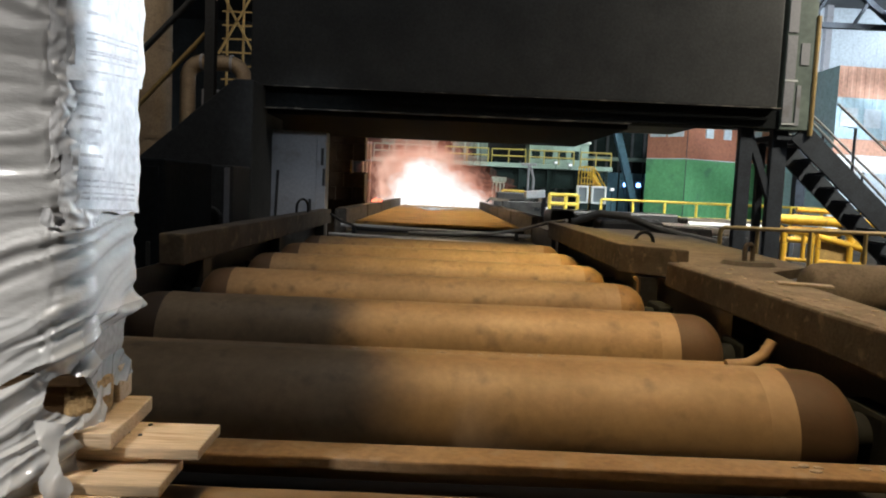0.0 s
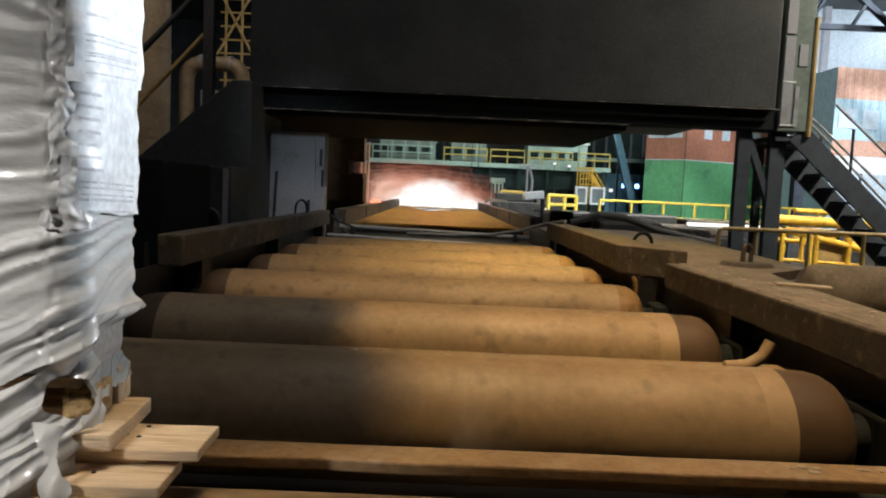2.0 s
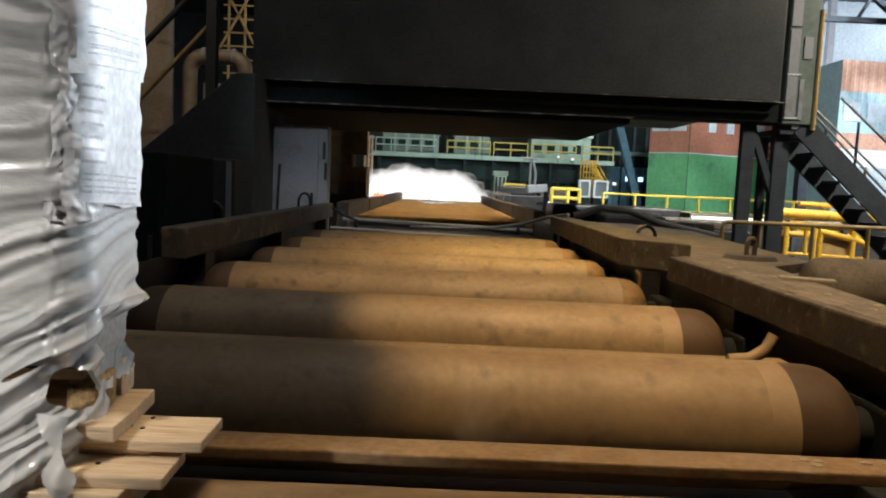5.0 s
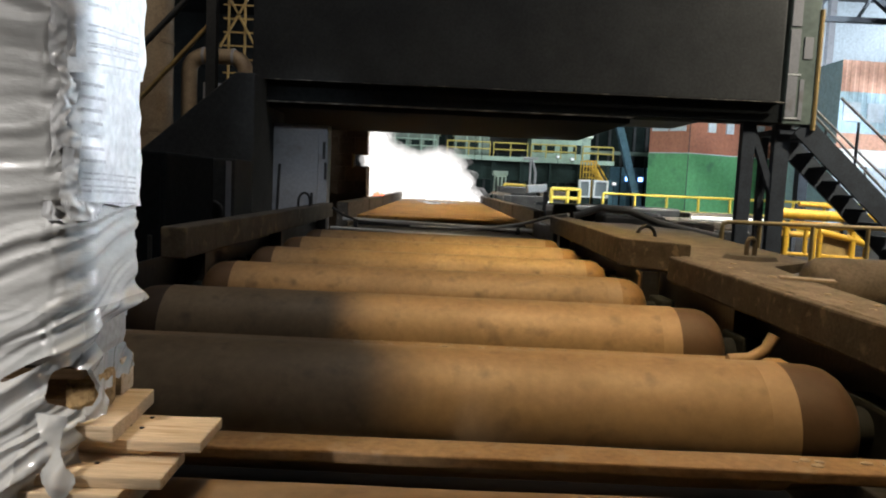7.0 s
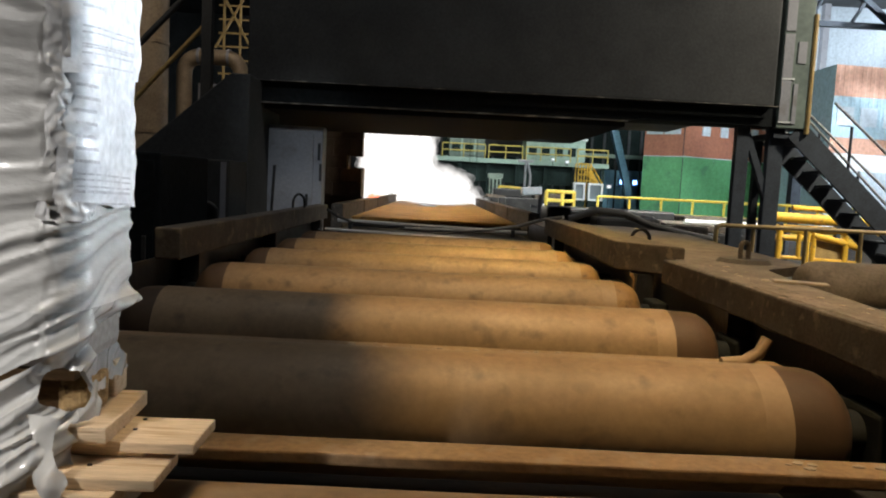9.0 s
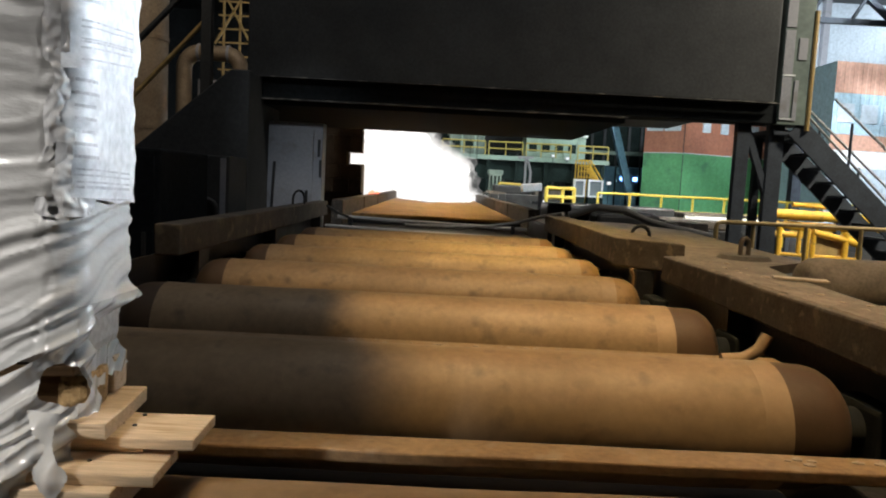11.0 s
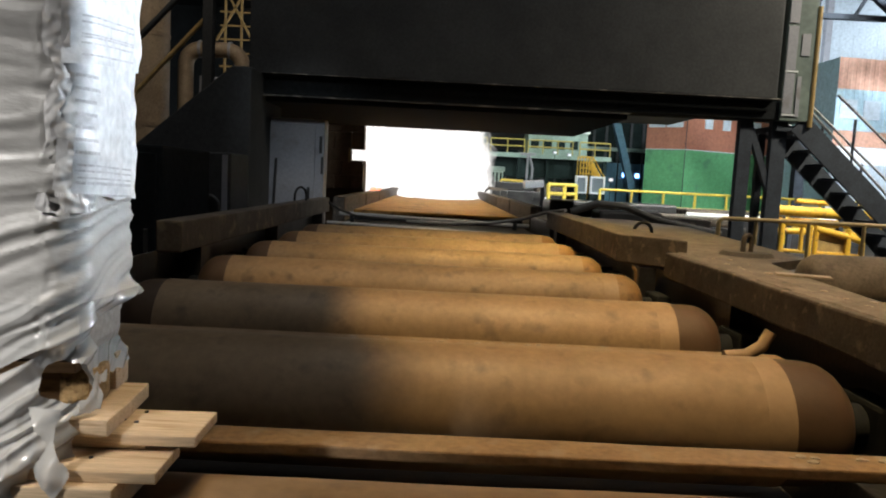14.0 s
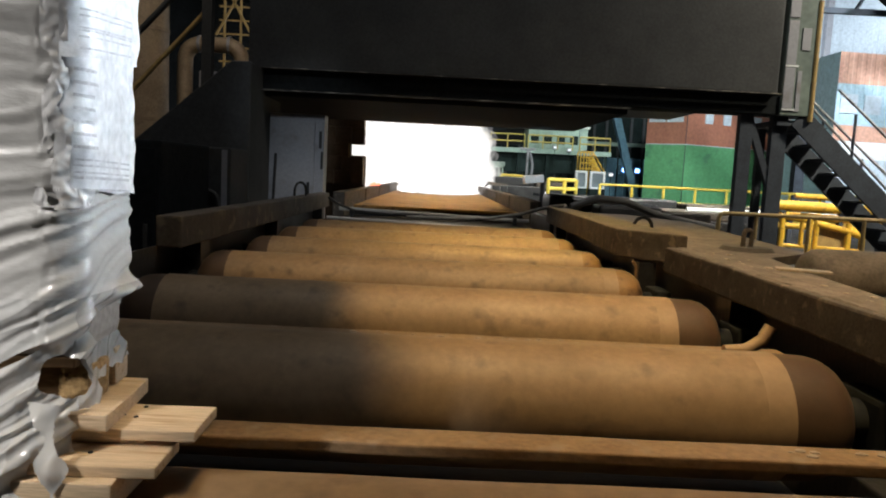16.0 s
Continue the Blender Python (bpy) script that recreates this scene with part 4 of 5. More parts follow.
# ---- the distance ----
def far_platform():
    th = thing("machine_platform", (-4.0, 40.0, 0), "pale green machine platform with yellow railings", "machine platform")
    W = 13.6
    part("deck", box((0, 0, 2.95), (W, 3, 3.2), 0.02), M_TEAL, th)
    # Skirt and legs carry the shade below the deck in their colour.
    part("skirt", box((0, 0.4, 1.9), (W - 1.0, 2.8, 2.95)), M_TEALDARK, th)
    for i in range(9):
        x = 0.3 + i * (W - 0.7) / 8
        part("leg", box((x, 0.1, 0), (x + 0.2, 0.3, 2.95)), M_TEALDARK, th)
    for i, (x0, x1, z1) in enumerate(((0.5, 3.7, 4.35), (4.6, 6.6, 4.35), (9.0, 12.4, 4.5))):
        c = part("cabin", box((x0, 0.9, 3.2), (x1, 2.8, z1), 0.03), M_TEALMID if i < 2 else M_TEAL, th)
        part("roof", box((x0 - 0.1, 0.8, z1), (x1 + 0.1, 2.9, z1 + 0.1)), M_WHITE if i == 2 else M_TEAL, c)
        n = int((x1 - x0) / 0.75)
        for k in range(n):
            x = x0 + 0.15 + k * 0.75
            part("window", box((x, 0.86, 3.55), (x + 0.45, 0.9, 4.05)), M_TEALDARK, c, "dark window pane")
            part("rib", box((x + 0.52, 0.84, 3.2), (x + 0.60, 0.9, z1)), M_TEAL, c, "pale green rib")
    for x0, x1, m in ((0.2, 3.6, M_TEAL), (4.2, 6.6, M_OLIVE), (6.8, 8.7, M_OLIVE), (8.9, 11.4, M_OLIVE), (11.8, 13.5, M_OLIVE)):
        for z in (3.58, 3.95):
            part("rail", tube([(x0, 0, z), (x1, 0, z)], 0.045, seg=6), m, th)
        n = max(3, int((x1 - x0) / 0.6))
        for k in range(n):
            x = x0 + (x1 - x0) * k / (n - 1)
            part("rail_post", tube([(x, 0, 3.2), (x, 0, 3.95)], 0.035, seg=6), m, th)
    # stair down from the platform
    st = thing("yellow_stair", (7.6, 38.5, 0), "yellow railed steel stair below the platform", "stair")
    for y in (0, 0.8):
        part("stringer", bar((0.6, y, 2.75), (1.3, y, 1.7), 0.06, 0.16), M_YELLOW, st)
        part("rail", tube([(0, y, 3.1), (0.65, y, 3.1), (1.4, y, 1.95)], 0.035, seg=6), M_YELLOW, st)
        part("support", box((1.28, y - 0.04, 0), (1.36, y + 0.04, 1.75)), M_TEALDARK, st)
        for x in (0, 0.33, 0.65):
            part("post", tube([(x, y, 0), (x, y, 3.1)], 0.035, seg=6), M_YELLOW, st)
    for z in (2.2, 2.5, 2.8):
        part("bar", tube([(0, 0, z), (0.65, 0, z)], 0.035, seg=6), M_YELLOW, st)
    for i in range(5):
        x, z = 0.66 + i * 0.13, 2.66 - i * 0.2
        part("tread", box((x, 0.04, z), (x + 0.16, 0.76, z + 0.03)), M_YELLOW, st)
    # white framed booths
    for x, w in ((7.02, 0.6), (7.78, 0.76)):
        b = thing("white_booth", (x, 36.5, 0), "small white framed glass booth", "booth", "white booths")
        z0, z1 = 1.15, 2.05
        part("base", box((0, 0, 0), (w, 0.6, z0)), M_TEALDARK, b)
        part("back", box((0.05, 0.3, z0), (w - 0.05, 0.36, z1)), M_PALEWALL, b)
        for lo, hi in (((0, 0, z0), (0.09, 0.3, z1)), ((w - 0.09, 0, z0), (w, 0.3, z1)), ((0.09, 0, z1 - 0.1), (w - 0.09, 0.3, z1)), ((0.09, 0, z0), (w - 0.09, 0.3, z0 + 0.08))):
            part("frame", box(lo, hi, 0.01), M_WHITE, b)
        part("pane", box((0.09, 0.1, z0 + 0.08), (w - 0.09, 0.12, z1 - 0.1)), M_GLASS, b)
    # pale lamp post, bin, boxes
    p = thing("pale_mast", (4.0, 33.0, 0), "pale steel mast with a bent head", "mast")
    part("mast", tube([(0.25, 0, 0), (0.3, 0, 2.2), (0.1, 0, 2.9)], 0.06, seg=10), M_GREY, p)
    part("head", box((-0.3, -0.1, 2.80), (0.4, 0.1, 2.92), 0.03), M_GREY, p)
    part("arm", tube([(0.05, 0, 0), (0.05, 0, 2.82)], 0.05, seg=8), M_GREY, p)
    b = thing("green_skip", (2.2, 30.0, 0), "pale green ribbed waste skip", "skip")
    part("body", box((0, 0, 0), (0.5, 0.5, 1.95), 0.03), M_TEAL, b)
    part("lid", box((-0.06, -0.06, 1.95), (0.56, 0.56, 2.15), 0.03), M_TEAL, b)
    for x in (0.04, 0.2, 0.36):
        part("rib", box((x, -0.03, 1.0), (x + 0.07, 0, 1.9)), M_TEALDARK, b)
    railing("yellow_rail", (2.45, 28.0, 1.60), (3.3, 28.0, 1.58), 2, 1.58, 0.05, M_LEMON, "short yellow floor rail", mids=())
    for x, y, z, s in ((1.75, 39.6, 4.75, 0.12), (7.2, 39.8, 3.2, 0.12), (8.7, 36.0, 1.9, 0.12), (4.55, 39.6, 4.6, 0.10), (6.2, 38.6, 3.25, 0.10), (2.0, 37.0, 4.5, 0.07)):
        l = thing("work_lamp", (x, y, z), "small bright work lamp in the distance", "lamp", "work lamps")
        part("case", box((-s, 0, -s * 0.7), (s, s, s * 0.9), s * 0.2), M_GREY, l)
        part("pole", tube([(0, s * 0.6, -z), (0, s * 0.6, 0)], 0.014, seg=6), M_TEALDARK, l)
        part("lens", box((-s * 0.75, -0.02, -s * 0.5), (s * 0.75, -0.004, s * 0.6), 0.005), M_LAMPGLOW, l, "lit white lens")
    for x, z in ((13.5, 2.5), (14.45, 2.5)):
        l = thing("blue_lamp", (x, 52.0, z), "small blue lamp far off", "lamp", "blue lamps")
        part("case", box((-0.3, 0.02, -0.3), (0.3, 0.3, 0.3), 0.05), M_BLUE, l)
        part("pole", tube([(0, 0.16, -z), (0, 0.16, 0)], 0.06, seg=6), M_BLUE, l)
        part("lens", box((-0.14, -0.02, -0.14), (0.14, 0.018, 0.14), 0.01), M_BLUEGLOW, l, "lit blue lens")
    s = thing("blue_machine", (12.2, 53.5, 0), "deep blue machine block far off in the hall", "machine")
    part("block", box((0, 0, 0), (3.4, 2, 3.4), 0.05), M_BLUE, s)
    for k in range(4):
        part("rib", box((0.2 + k * 0.9, -0.06, 0), (0.3 + k * 0.9, 0, 3.4)), M_TEALDARK, s)
    d = thing("lean_strut", (12.0, 50.0, 0), "dark blue-grey leaning steel strut", "strut")
    part("strut", bar((2.0, 0, 0), (0.2, 0, 6), 0.5, 0.5), M_BLUE, d)
    for k, (x, y, w, h) in enumerate(((-4.2, 55, 6, 6.0), (2, 58, 8, 4.2), (11, 58, 7, 7.5))):
        s = thing("far_machine", (x, y, 0), "dark green far machine block in the hall", "machine", "far machines")
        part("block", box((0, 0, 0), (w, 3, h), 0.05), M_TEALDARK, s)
        for j in range(int(w)):
            part("rib", box((j + 0.3, -0.08, 0), (j + 0.5, 0, h)), M_HALL, s)
        part("beam", box((0, -0.15, h * 0.6), (w, -0.09, h * 0.6 + 0.3)), M_TEAL, s)


far_platform()


def clad_wall(th, name, a, b, z0, z1, material, pitch=0.5, depth=0.02):
    """Trapezoid-ribbed cladding between plan points a and b."""
    a, b = Vector((*a, 0)), Vector((*b, 0))
    d = (b - a)
    n = max(2, int(d.length / pitch))
    nrm = Vector((d.y, -d.x, 0)).normalized()
    bm = bmesh.new()
    lo, hi = [], []
    for i in range(n):
        for k, off in ((0.0, 0), (0.45, 0), (0.55, 1), (0.9, 1)):
            p = a + d * ((i + k) / n) + nrm * depth * off
            lo.append(bm.verts.new((p.x, p.y, z0)))
            hi.append(bm.verts.new((p.x, p.y, z1)))
    for i in range(len(lo) - 1):
        bm.faces.new((lo[i], lo[i + 1], hi[i + 1], hi[i]))
    return part(name, bm, material, th)


def clad_buildings():
    th = thing("clad_shed", (0, 0, 0), "large shed clad in green below and red-brown above", "shed")
    c0, c1, c2 = (13.35, 46.5), (15.45, 45.0), (24.0, 48.5)
    part("core", prism([c0, c1, c2, (20, 56)], 0, 7.6, 0.06), M_HALL, th)
    for a, b in ((c0, c1), (c1, c2)):
        clad_wall(th, "wall_green", a, b, 0, 4.14, M_GREEN, 0.5, 0.008)
        clad_wall(th, "wall_red", a, b, 4.18, 7.6, M_RED, 0.5, 0.008)
        part("trim", bar((*a, 4.16), (*b, 4.16), 0.06, 0.05), M_PALEWALL, th, "pale trim band")
        for k in (0.18, 0.34, 0.62, 0.78):
            p = Vector((*a, 5.9)).lerp(Vector((*b, 5.9)), k)
            part("window", box((-0.3, -0.1, -0.35), (0.3, 0.1, 0.35), turn=Matrix.Translation(p) @ Matrix.Rotation(math.atan2(b[1] - a[1], b[0] - a[0]), 4, "Z")), M_PALEWALL, th, "pale window band")
    # striped control building behind the stair
    th = thing("striped_building", (0, 0, 0), "striped control building in red, blue and white", "building")
    a, b = (20.8, 38.0), (29.0, 39.0)
    part("core", prism([a, b, (29.0, 45), (20.8, 45)], 0, 9.0, 0.06), M_PALEBLUE, th)
    for z0, z1, m in ((0, 3.4, M_PALEWALL), (3.4, 4.35, M_WHITE), (4.35, 5.2, M_PEACH), (5.2, 7.35, M_PALEBLUE), (7.35, 9.0, M_PEACH)):
        clad_wall(th, "cladding", a, b, z0, z1 - 0.02, m)
    # Pale panels added for the glints on the blue band; no windows known here.
    for k in range(6):
        p = Vector((*a, 6.3)).lerp(Vector((*b, 6.3)), (k + 0.5) / 6)
        part("window", box((p.x - 0.45, p.y - 0.12, p.z - 0.5), (p.x + 0.45, p.y - 0.06, p.z + 0.5)), M_PALEWALL, th, "pale panel standing for glints on the cladding")
    th = thing("pale_end_wall", (0, 0, 0), "bright pale blue-grey hall end wall with steel posts", "wall", kind="structure")
    clad_wall(th, "cladding", (16.5, 60), (45, 60), 0, 18, M_PALEWALL, 1.0, 0.03)
    for x in (19, 25, 31, 37):
        part("hall_post", box((x, 59.2, 0), (x + 0.5, 59.7, 18)), M_GREY, th)
    # roof truss in front of the bright wall
    th = thing("truss", (0, 0, 0), "grey steel lattice girder under the hall roof", "truss")
    for a, b in (((15.5, 30, 11.5), (24, 30, 4.8)), ((17.5, 30, 11.5), (26, 30, 5.6)), ((15, 30, 9.0), (30, 30, 9.0)), ((15, 30, 10.6), (30, 30, 10.6))):
        part("chord", bar(a, b, 0.22, 0.22), M_STAIR, th)
    for k in range(8):
        part("web", bar((15 + k * 1.8, 30, 9.0), (15.9 + k * 1.8, 30, 10.6), 0.12, 0.12), M_STAIR, th)
    part("girder_post", box((15.0, 30, 0), (15.4, 30.4, 12)), M_STAIR, th)
    # the big lit lamp
    th = thing("high_bay_lamp", (18.6, 28.0, 8.8), "large glaring white high-bay lamp", "lamp")
    bm = bmesh.new()
    bmesh.ops.create_cone(bm, cap_ends=True, segments=32, radius1=0.82, radius2=0.25, depth=0.6, matrix=Matrix.Rotation(radians(90), 4, "X") @ Matrix.Translation((0, 0, -0.35)))
    part("reflector", bm, M_GREY, th)
    bm = bmesh.new()
    bmesh.ops.create_uvsphere(bm, u_segments=24, v_segments=12, radius=0.8, matrix=Matrix.Translation((0, -0.1, 0)) @ Matrix.Diagonal((1, 0.35, 1, 1)))
    part("lens", bm, M_BIGGLOW, th, "lit white lens", smooth=True)
    part("drop_rod", tube([(0, 0.4, 0.3), (0, 0.4, 9.22)], 0.04), M_GREY, th)


def prism(pts, z0, z1, inset=0.0):
    bm = bmesh.new()
    c = sum((Vector(p) for p in pts), Vector((0, 0))) / len(pts)
    pts = [Vector(p) + (c - Vector(p)).normalized() * inset for p in pts]
    a = [bm.verts.new((*p, z0)) for p in pts]
    b = [bm.verts.new((*p, z1)) for p in pts]
    bm.faces.new(b)
    bm.faces.new(a[::-1])
    for i in range(len(pts)):
        j = (i + 1) % len(pts)
        bm.faces.new((a[i], a[j], b[j], b[i]))
    return bm


clad_buildings()


# ---- wrapped pallet load ----
def film_height(u, z):
    """Wrinkles of the stretch film: folds that droop to the corner above and fan out to it below."""
    lean = math.tan(radians(-6 + 42 / (1 + math.exp((z - 0.25) * 16))))
    q = z - (u + 0.25) * lean + 0.03 * noise.noise((u * 4, z * 6, 21)) + 0.008 * noise.noise((u * 16, z * 20, 2))
    f = 0.0095 * noise.noise((u * 1.6, q * 24, 1.7)) + 0.0055 * noise.noise((u * 3, q * 47, 5.1))
    f += 0.005 * noise.noise((u * 5, z * 4, 9.0)) + 0.004 * (1 - abs(noise.noise((u * 2.2, q * 17, 30)))) ** 6
    if z > 0.16:
        f *= 0.85
    if z < 0.12:
        f *= 1 + (0.12 - z) * 5
    return f


CORNER, SIDE_END = 0.045, 0.205


def round_load(s, z, off):
    """A point off metres proud of the load's skin, s metres along it: the broad side, a soft corner, the narrow side."""
    r = CORNER
    arc = r * math.pi / 2
    if s < -arc / 2:
        p, n = Vector((s + arc / 2 - r, 0, z)), Vector((0, -1, 0))
    elif s < arc / 2:
        q = (s + arc / 2) / r
        n = Vector((math.sin(q), -math.cos(q), 0))
        p = Vector((-r, r, z)) + n * r
    else:
        p, n = Vector((0, r + s - arc / 2, z)), Vector((1, 0, 0))
    return p + n * off


def film_sheet(u0, u1, z0, z1, nu, nz, place, hole=None, ragged=0.0):
    bm = bmesh.new()
    g = {}
    for i in range(nu + 1):
        for j in range(nz + 1):
            u, z = u0 + (u1 - u0) * i / nu, z0 + (z1 - z0) * j / nz
            if ragged and j == 0:
                z += ragged * noise.noise((u * 14, 3, 0))
            g[i, j] = bm.verts.new(place(u, z))
    for i in range(nu):
        for j in range(nz):
            u, z = u0 + (u1 - u0) * (i + 0.5) / nu, z0 + (z1 - z0) * (j + 0.5) / nz
            if not (hole and hole(u, z)):
                bm.faces.new((g[i, j], g[i + 1, j], g[i + 1, j + 1], g[i, j + 1]))
    for v in [v for v in bm.verts if not v.link_faces]:
        bm.verts.remove(v)
    return bm


def load():
    turn = 5
    # pallet under the load
    p = thing("pallet", (-0.530, 1.135, 0.8985), "raw pine pallet with chewed block and runner", "pallet", turn=turn)
    part("runner", rough_beam((-0.10, -0.01, 0.107), (0.012, 0.20, 0.135), 0.003, 0.002, 0.05, 1), M_WOOD, p)
    part("runner", rough_beam((-0.62, -0.01, 0.107), (-0.51, 0.25, 0.135), 0.003, 0.002, 0.05, 2), M_WOOD, p)
    part("block", rough_beam((-0.082, 0.026, 0.135), (-0.030, 0.11, 0.205), 0.012, 0.012, 0.012, 5), M_CHEWED, p, "rough chewed pine block")
    part("block", rough_beam((-0.085, 0.15, 0.135), (-0.03, 0.22, 0.205), 0.006, 0.004, 0.03, 6), M_WOOD, p, "rough pine block")
    part("block", rough_beam((-0.61, 0.02, 0.135), (-0.52, 0.12, 0.205), 0.006, 0.004, 0.03, 7), M_WOOD, p, "rough pine block")
    part("block", rough_beam((-0.16, 0.05, 0.105), (-0.064, 0.20, 0.205), 0.02, 0.008, 0.02, 8), M_OLDWOOD, p, "damp brown inner block")
    for y in (0.01, 0.12):
        part("deck_board", rough_beam((-1.05, y, 0.205), (-0.045, y + 0.09, 0.2235), 0.003, 0.002, 0.1, y), M_OLDWOOD, p)
    # loose boards on which it stands
    for lo, hi, at_, t_, s_ in (((-0.75, 0, 0), (0, 0.125, 0.0195), (-0.382, 1.150, 0.985), 1.0, 1), ((-0.75, 0, 0), (0, 0.115, 0.0195), (-0.418, 1.075, 0.953), 2.0, 2), ((-0.70, 0, 0), (0, 0.15, 0.0475), (-0.475, 1.05, 0.905), 0.5, 3)):
        bm = rough_beam(lo, hi, 0.003, 0.002, 0.04, s_ * 3.0)
        solo("dunnage_board", bm, M_WOOD, "raw pine board with nail holes under the pallet", "wooden board", "boards under the load", at=at_, turn=t_)
    solo("spacer_stick", rough_beam((-0.6, 0, 0), (-0.02, 0.06, 0.011), 0.002, 0.001, 0.1, 4), M_WOOD, "thin pine spacer stick", "wooden stick", at=(-0.45, 1.16, 0.973))
    for k, (x, y) in enumerate(((-0.506, 1.256), (-0.502, 1.203), (-0.527, 1.211), (-0.54, 1.12))):
        bm = bmesh.new()
        bmesh.ops.create_cone(bm, cap_ends=True, segments=10, radius1=0.0042, radius2=0.0035, depth=0.002)
        solo("nail_head", bm, M_BLACK, "dark rusty nail head in a board", "nail", "nail heads", at=(x, y, 1.0055 if k < 3 else 0.9735))
    # the wrapped goods
    th = thing("wrapped_load", (-0.556, 1.120, 1.122), "carton load in creased clear stretch film with paper sheets", "wrapped load", turn=turn)
    part("carton", box((-1.05, 0.02, 0.0), (-0.012, 0.225, 1.35), 0.02), M_CARTON, th, "grey-brown carton stack")

    def skin(s, z):
        off = 0.004 + film_height(s, z) * (1 if s < 0 else 0.75) + 0.30 * max(0.0, 0.03 - z) * min(1.0, max(0.0, (-0.01 - s) / 0.06))
        off += 0.007 * math.exp(-((s + 0.042) / 0.02) ** 2) * (0.6 + noise.noise((s * 70, z * 34, 12)))
        if s > 0.03:
            off += 0.026 * math.exp(-((z - 0.088) / 0.016) ** 2) * min(1, (s - 0.03) / 0.1) - 0.034 * math.exp(-((z - 0.025) / 0.05) ** 2)
        return round_load(s, z, off)

    def hole(s, z):
        n = noise.noise((s * 50, z * 50, 0))
        gap = ((s + 0.012 + 0.25 * (z + 0.02)) / 0.036) ** 2 + ((z + 0.026) / 0.034) ** 2 < 1 + 0.25 * n
        slit = ((s + 0.075 - 0.9 * (z - 0.01)) / 0.022) ** 2 + ((z - 0.01 - 0.5 * (s + 0.075)) / 0.006) ** 2 < 1 + 0.3 * n
        below = s > -0.006 + 0.012 * noise.noise((1, z * 40, 5)) and z < (-0.080 if s < 0.05 else -0.045) + 0.012 * n
        return gap or slit or below
    part("film", film_sheet(-1.0, SIDE_END, 0.10, 1.37, 250, 260, skin), M_FILM, th, "creased shiny stretch film", smooth=True)
    part("lower_film", film_sheet(-0.40, SIDE_END, -0.34, 0.10, 400, 290, skin, hole, 0.05), M_LOWFILM, th, "torn lower edge of the stretch film", smooth=True)
    part("lower_film", film_sheet(-1.0, -0.40, -0.34, 0.10, 100, 70, skin, None, 0.05), M_LOWFILM, th, "torn lower edge of the stretch film", smooth=True)
    part("back_film", box((-1.05, 0.222, 0.0), (-0.05, 0.226, 1.37)), M_FILM, th)
    part("top_film", box((-1.05, 0.01, 1.352), (-0.012, 0.23, 1.372), 0.004), M_FILM, th)
    # a hanging torn flap
    flap = lambda u, z: Vector((u + 0.012 * noise.noise((z * 22, u * 6, 7)), -0.040 - 0.016 * noise.noise((u * 28, z * 20, 4)) + 0.30 * (z + 0.04), z))
    part("torn_flap", film_sheet(-0.075, 0.02, -0.30, -0.055, 44, 90, flap, lambda u, z: abs(u + 0.035 + 0.2 * (z + 0.06)) > 0.014 + 0.022 * noise.noise((z * 24, 1, 3)), 0.03), M_LOWFILM, th, "torn hanging film flap", smooth=True)
    # paper sheets held by the film round the corner
    for s0, s1, z0, z1, tilt, rows in ((-0.026, 0.196, 0.268, 0.505, 2.0, 9), (-0.020, 0.205, 0.482, 0.76, -5.0, 7)):
        lift = 0.003 if z0 > 0.4 else 0.0

        def paper(s, z, up=0.0, lift=lift, tilt=tilt):
            return round_load(s, z + (s - 0.08) * math.tan(radians(-tilt)), 0.014 + lift + up + 0.005 * noise.noise((s * 15 + z * 8, z * 14 - s * 10, 8)) + 0.003 * noise.noise((s * 40, z * 36, 3)))
        sheet = film_sheet(s0, s1, z0, z1, 40, 44, paper, None, 0.012)
        s = part("paper_sheet", sheet, M_PAPER, th, "creased white paper sheet with grey print", smooth=True)
        for k in range(rows):
            z = z1 - 0.05 - k * (z1 - z0 - 0.06) / rows
            long = k >= rows - 2
            for q in range(3 if long else 1):
                w = 0.17 if long else 0.036 * random.uniform(0.7, 1.0)
                z -= 0.009 * q
                part("print_bar", film_sheet(s0 + 0.02, s0 + 0.02 + w, z - 0.0016 - 0.001 * (not long), z + 0.0016 + 0.001 * (not long), 14, 1, lambda ss, zz: paper(ss, zz, 0.0012)), M_INK, s)

    # crumpled film gathered along the edge of the sheets and under them
    crumple = lambda s, z: round_load(s + 0.006 * noise.noise((s * 60, z * 45, 2)), z, 0.0165 + 0.005 * noise.noise((s * 60, z * 30, 6)) + 0.003 * noise.noise((s * 150, z * 80, 9)))
    gone = lambda s, z: noise.noise((s * 45, z * 22, 14)) < -0.12
    # near-white strips: the glints on the gathered film are in the colour
    part("crumpled_film", film_sheet(-0.040, -0.010, 0.27, 0.80, 16, 260, crumple, gone), M_GLOSSFILM, th, "crumpled shiny film edge, whitened for its glints", smooth=True)
    part("crumpled_film", film_sheet(-0.05, 0.02, 0.245, 0.275, 36, 16, crumple, gone), M_GLOSSFILM, th, "crumpled shiny film edge, whitened for its glints", smooth=True)


M_FILM = mat("creased_stretch_film", (0.56, 0.555, 0.545), (0.40, 0.395, 0.385), 0.42, 0, 6, 0.9, 24, 0.16, coat=0.22, stretch=(1, 1, 2.4), grainy=0.2)
M_LOWFILM = mat("thin_clear_film", (0.60, 0.60, 0.595), (0.46, 0.46, 0.45), 0.2, 0, 8, 0.9, 30, 0.12, coat=0.8, grainy=0.2)
M_LOWFILM.node_tree.nodes["Principled BSDF"].inputs["Alpha"].default_value = 0.86
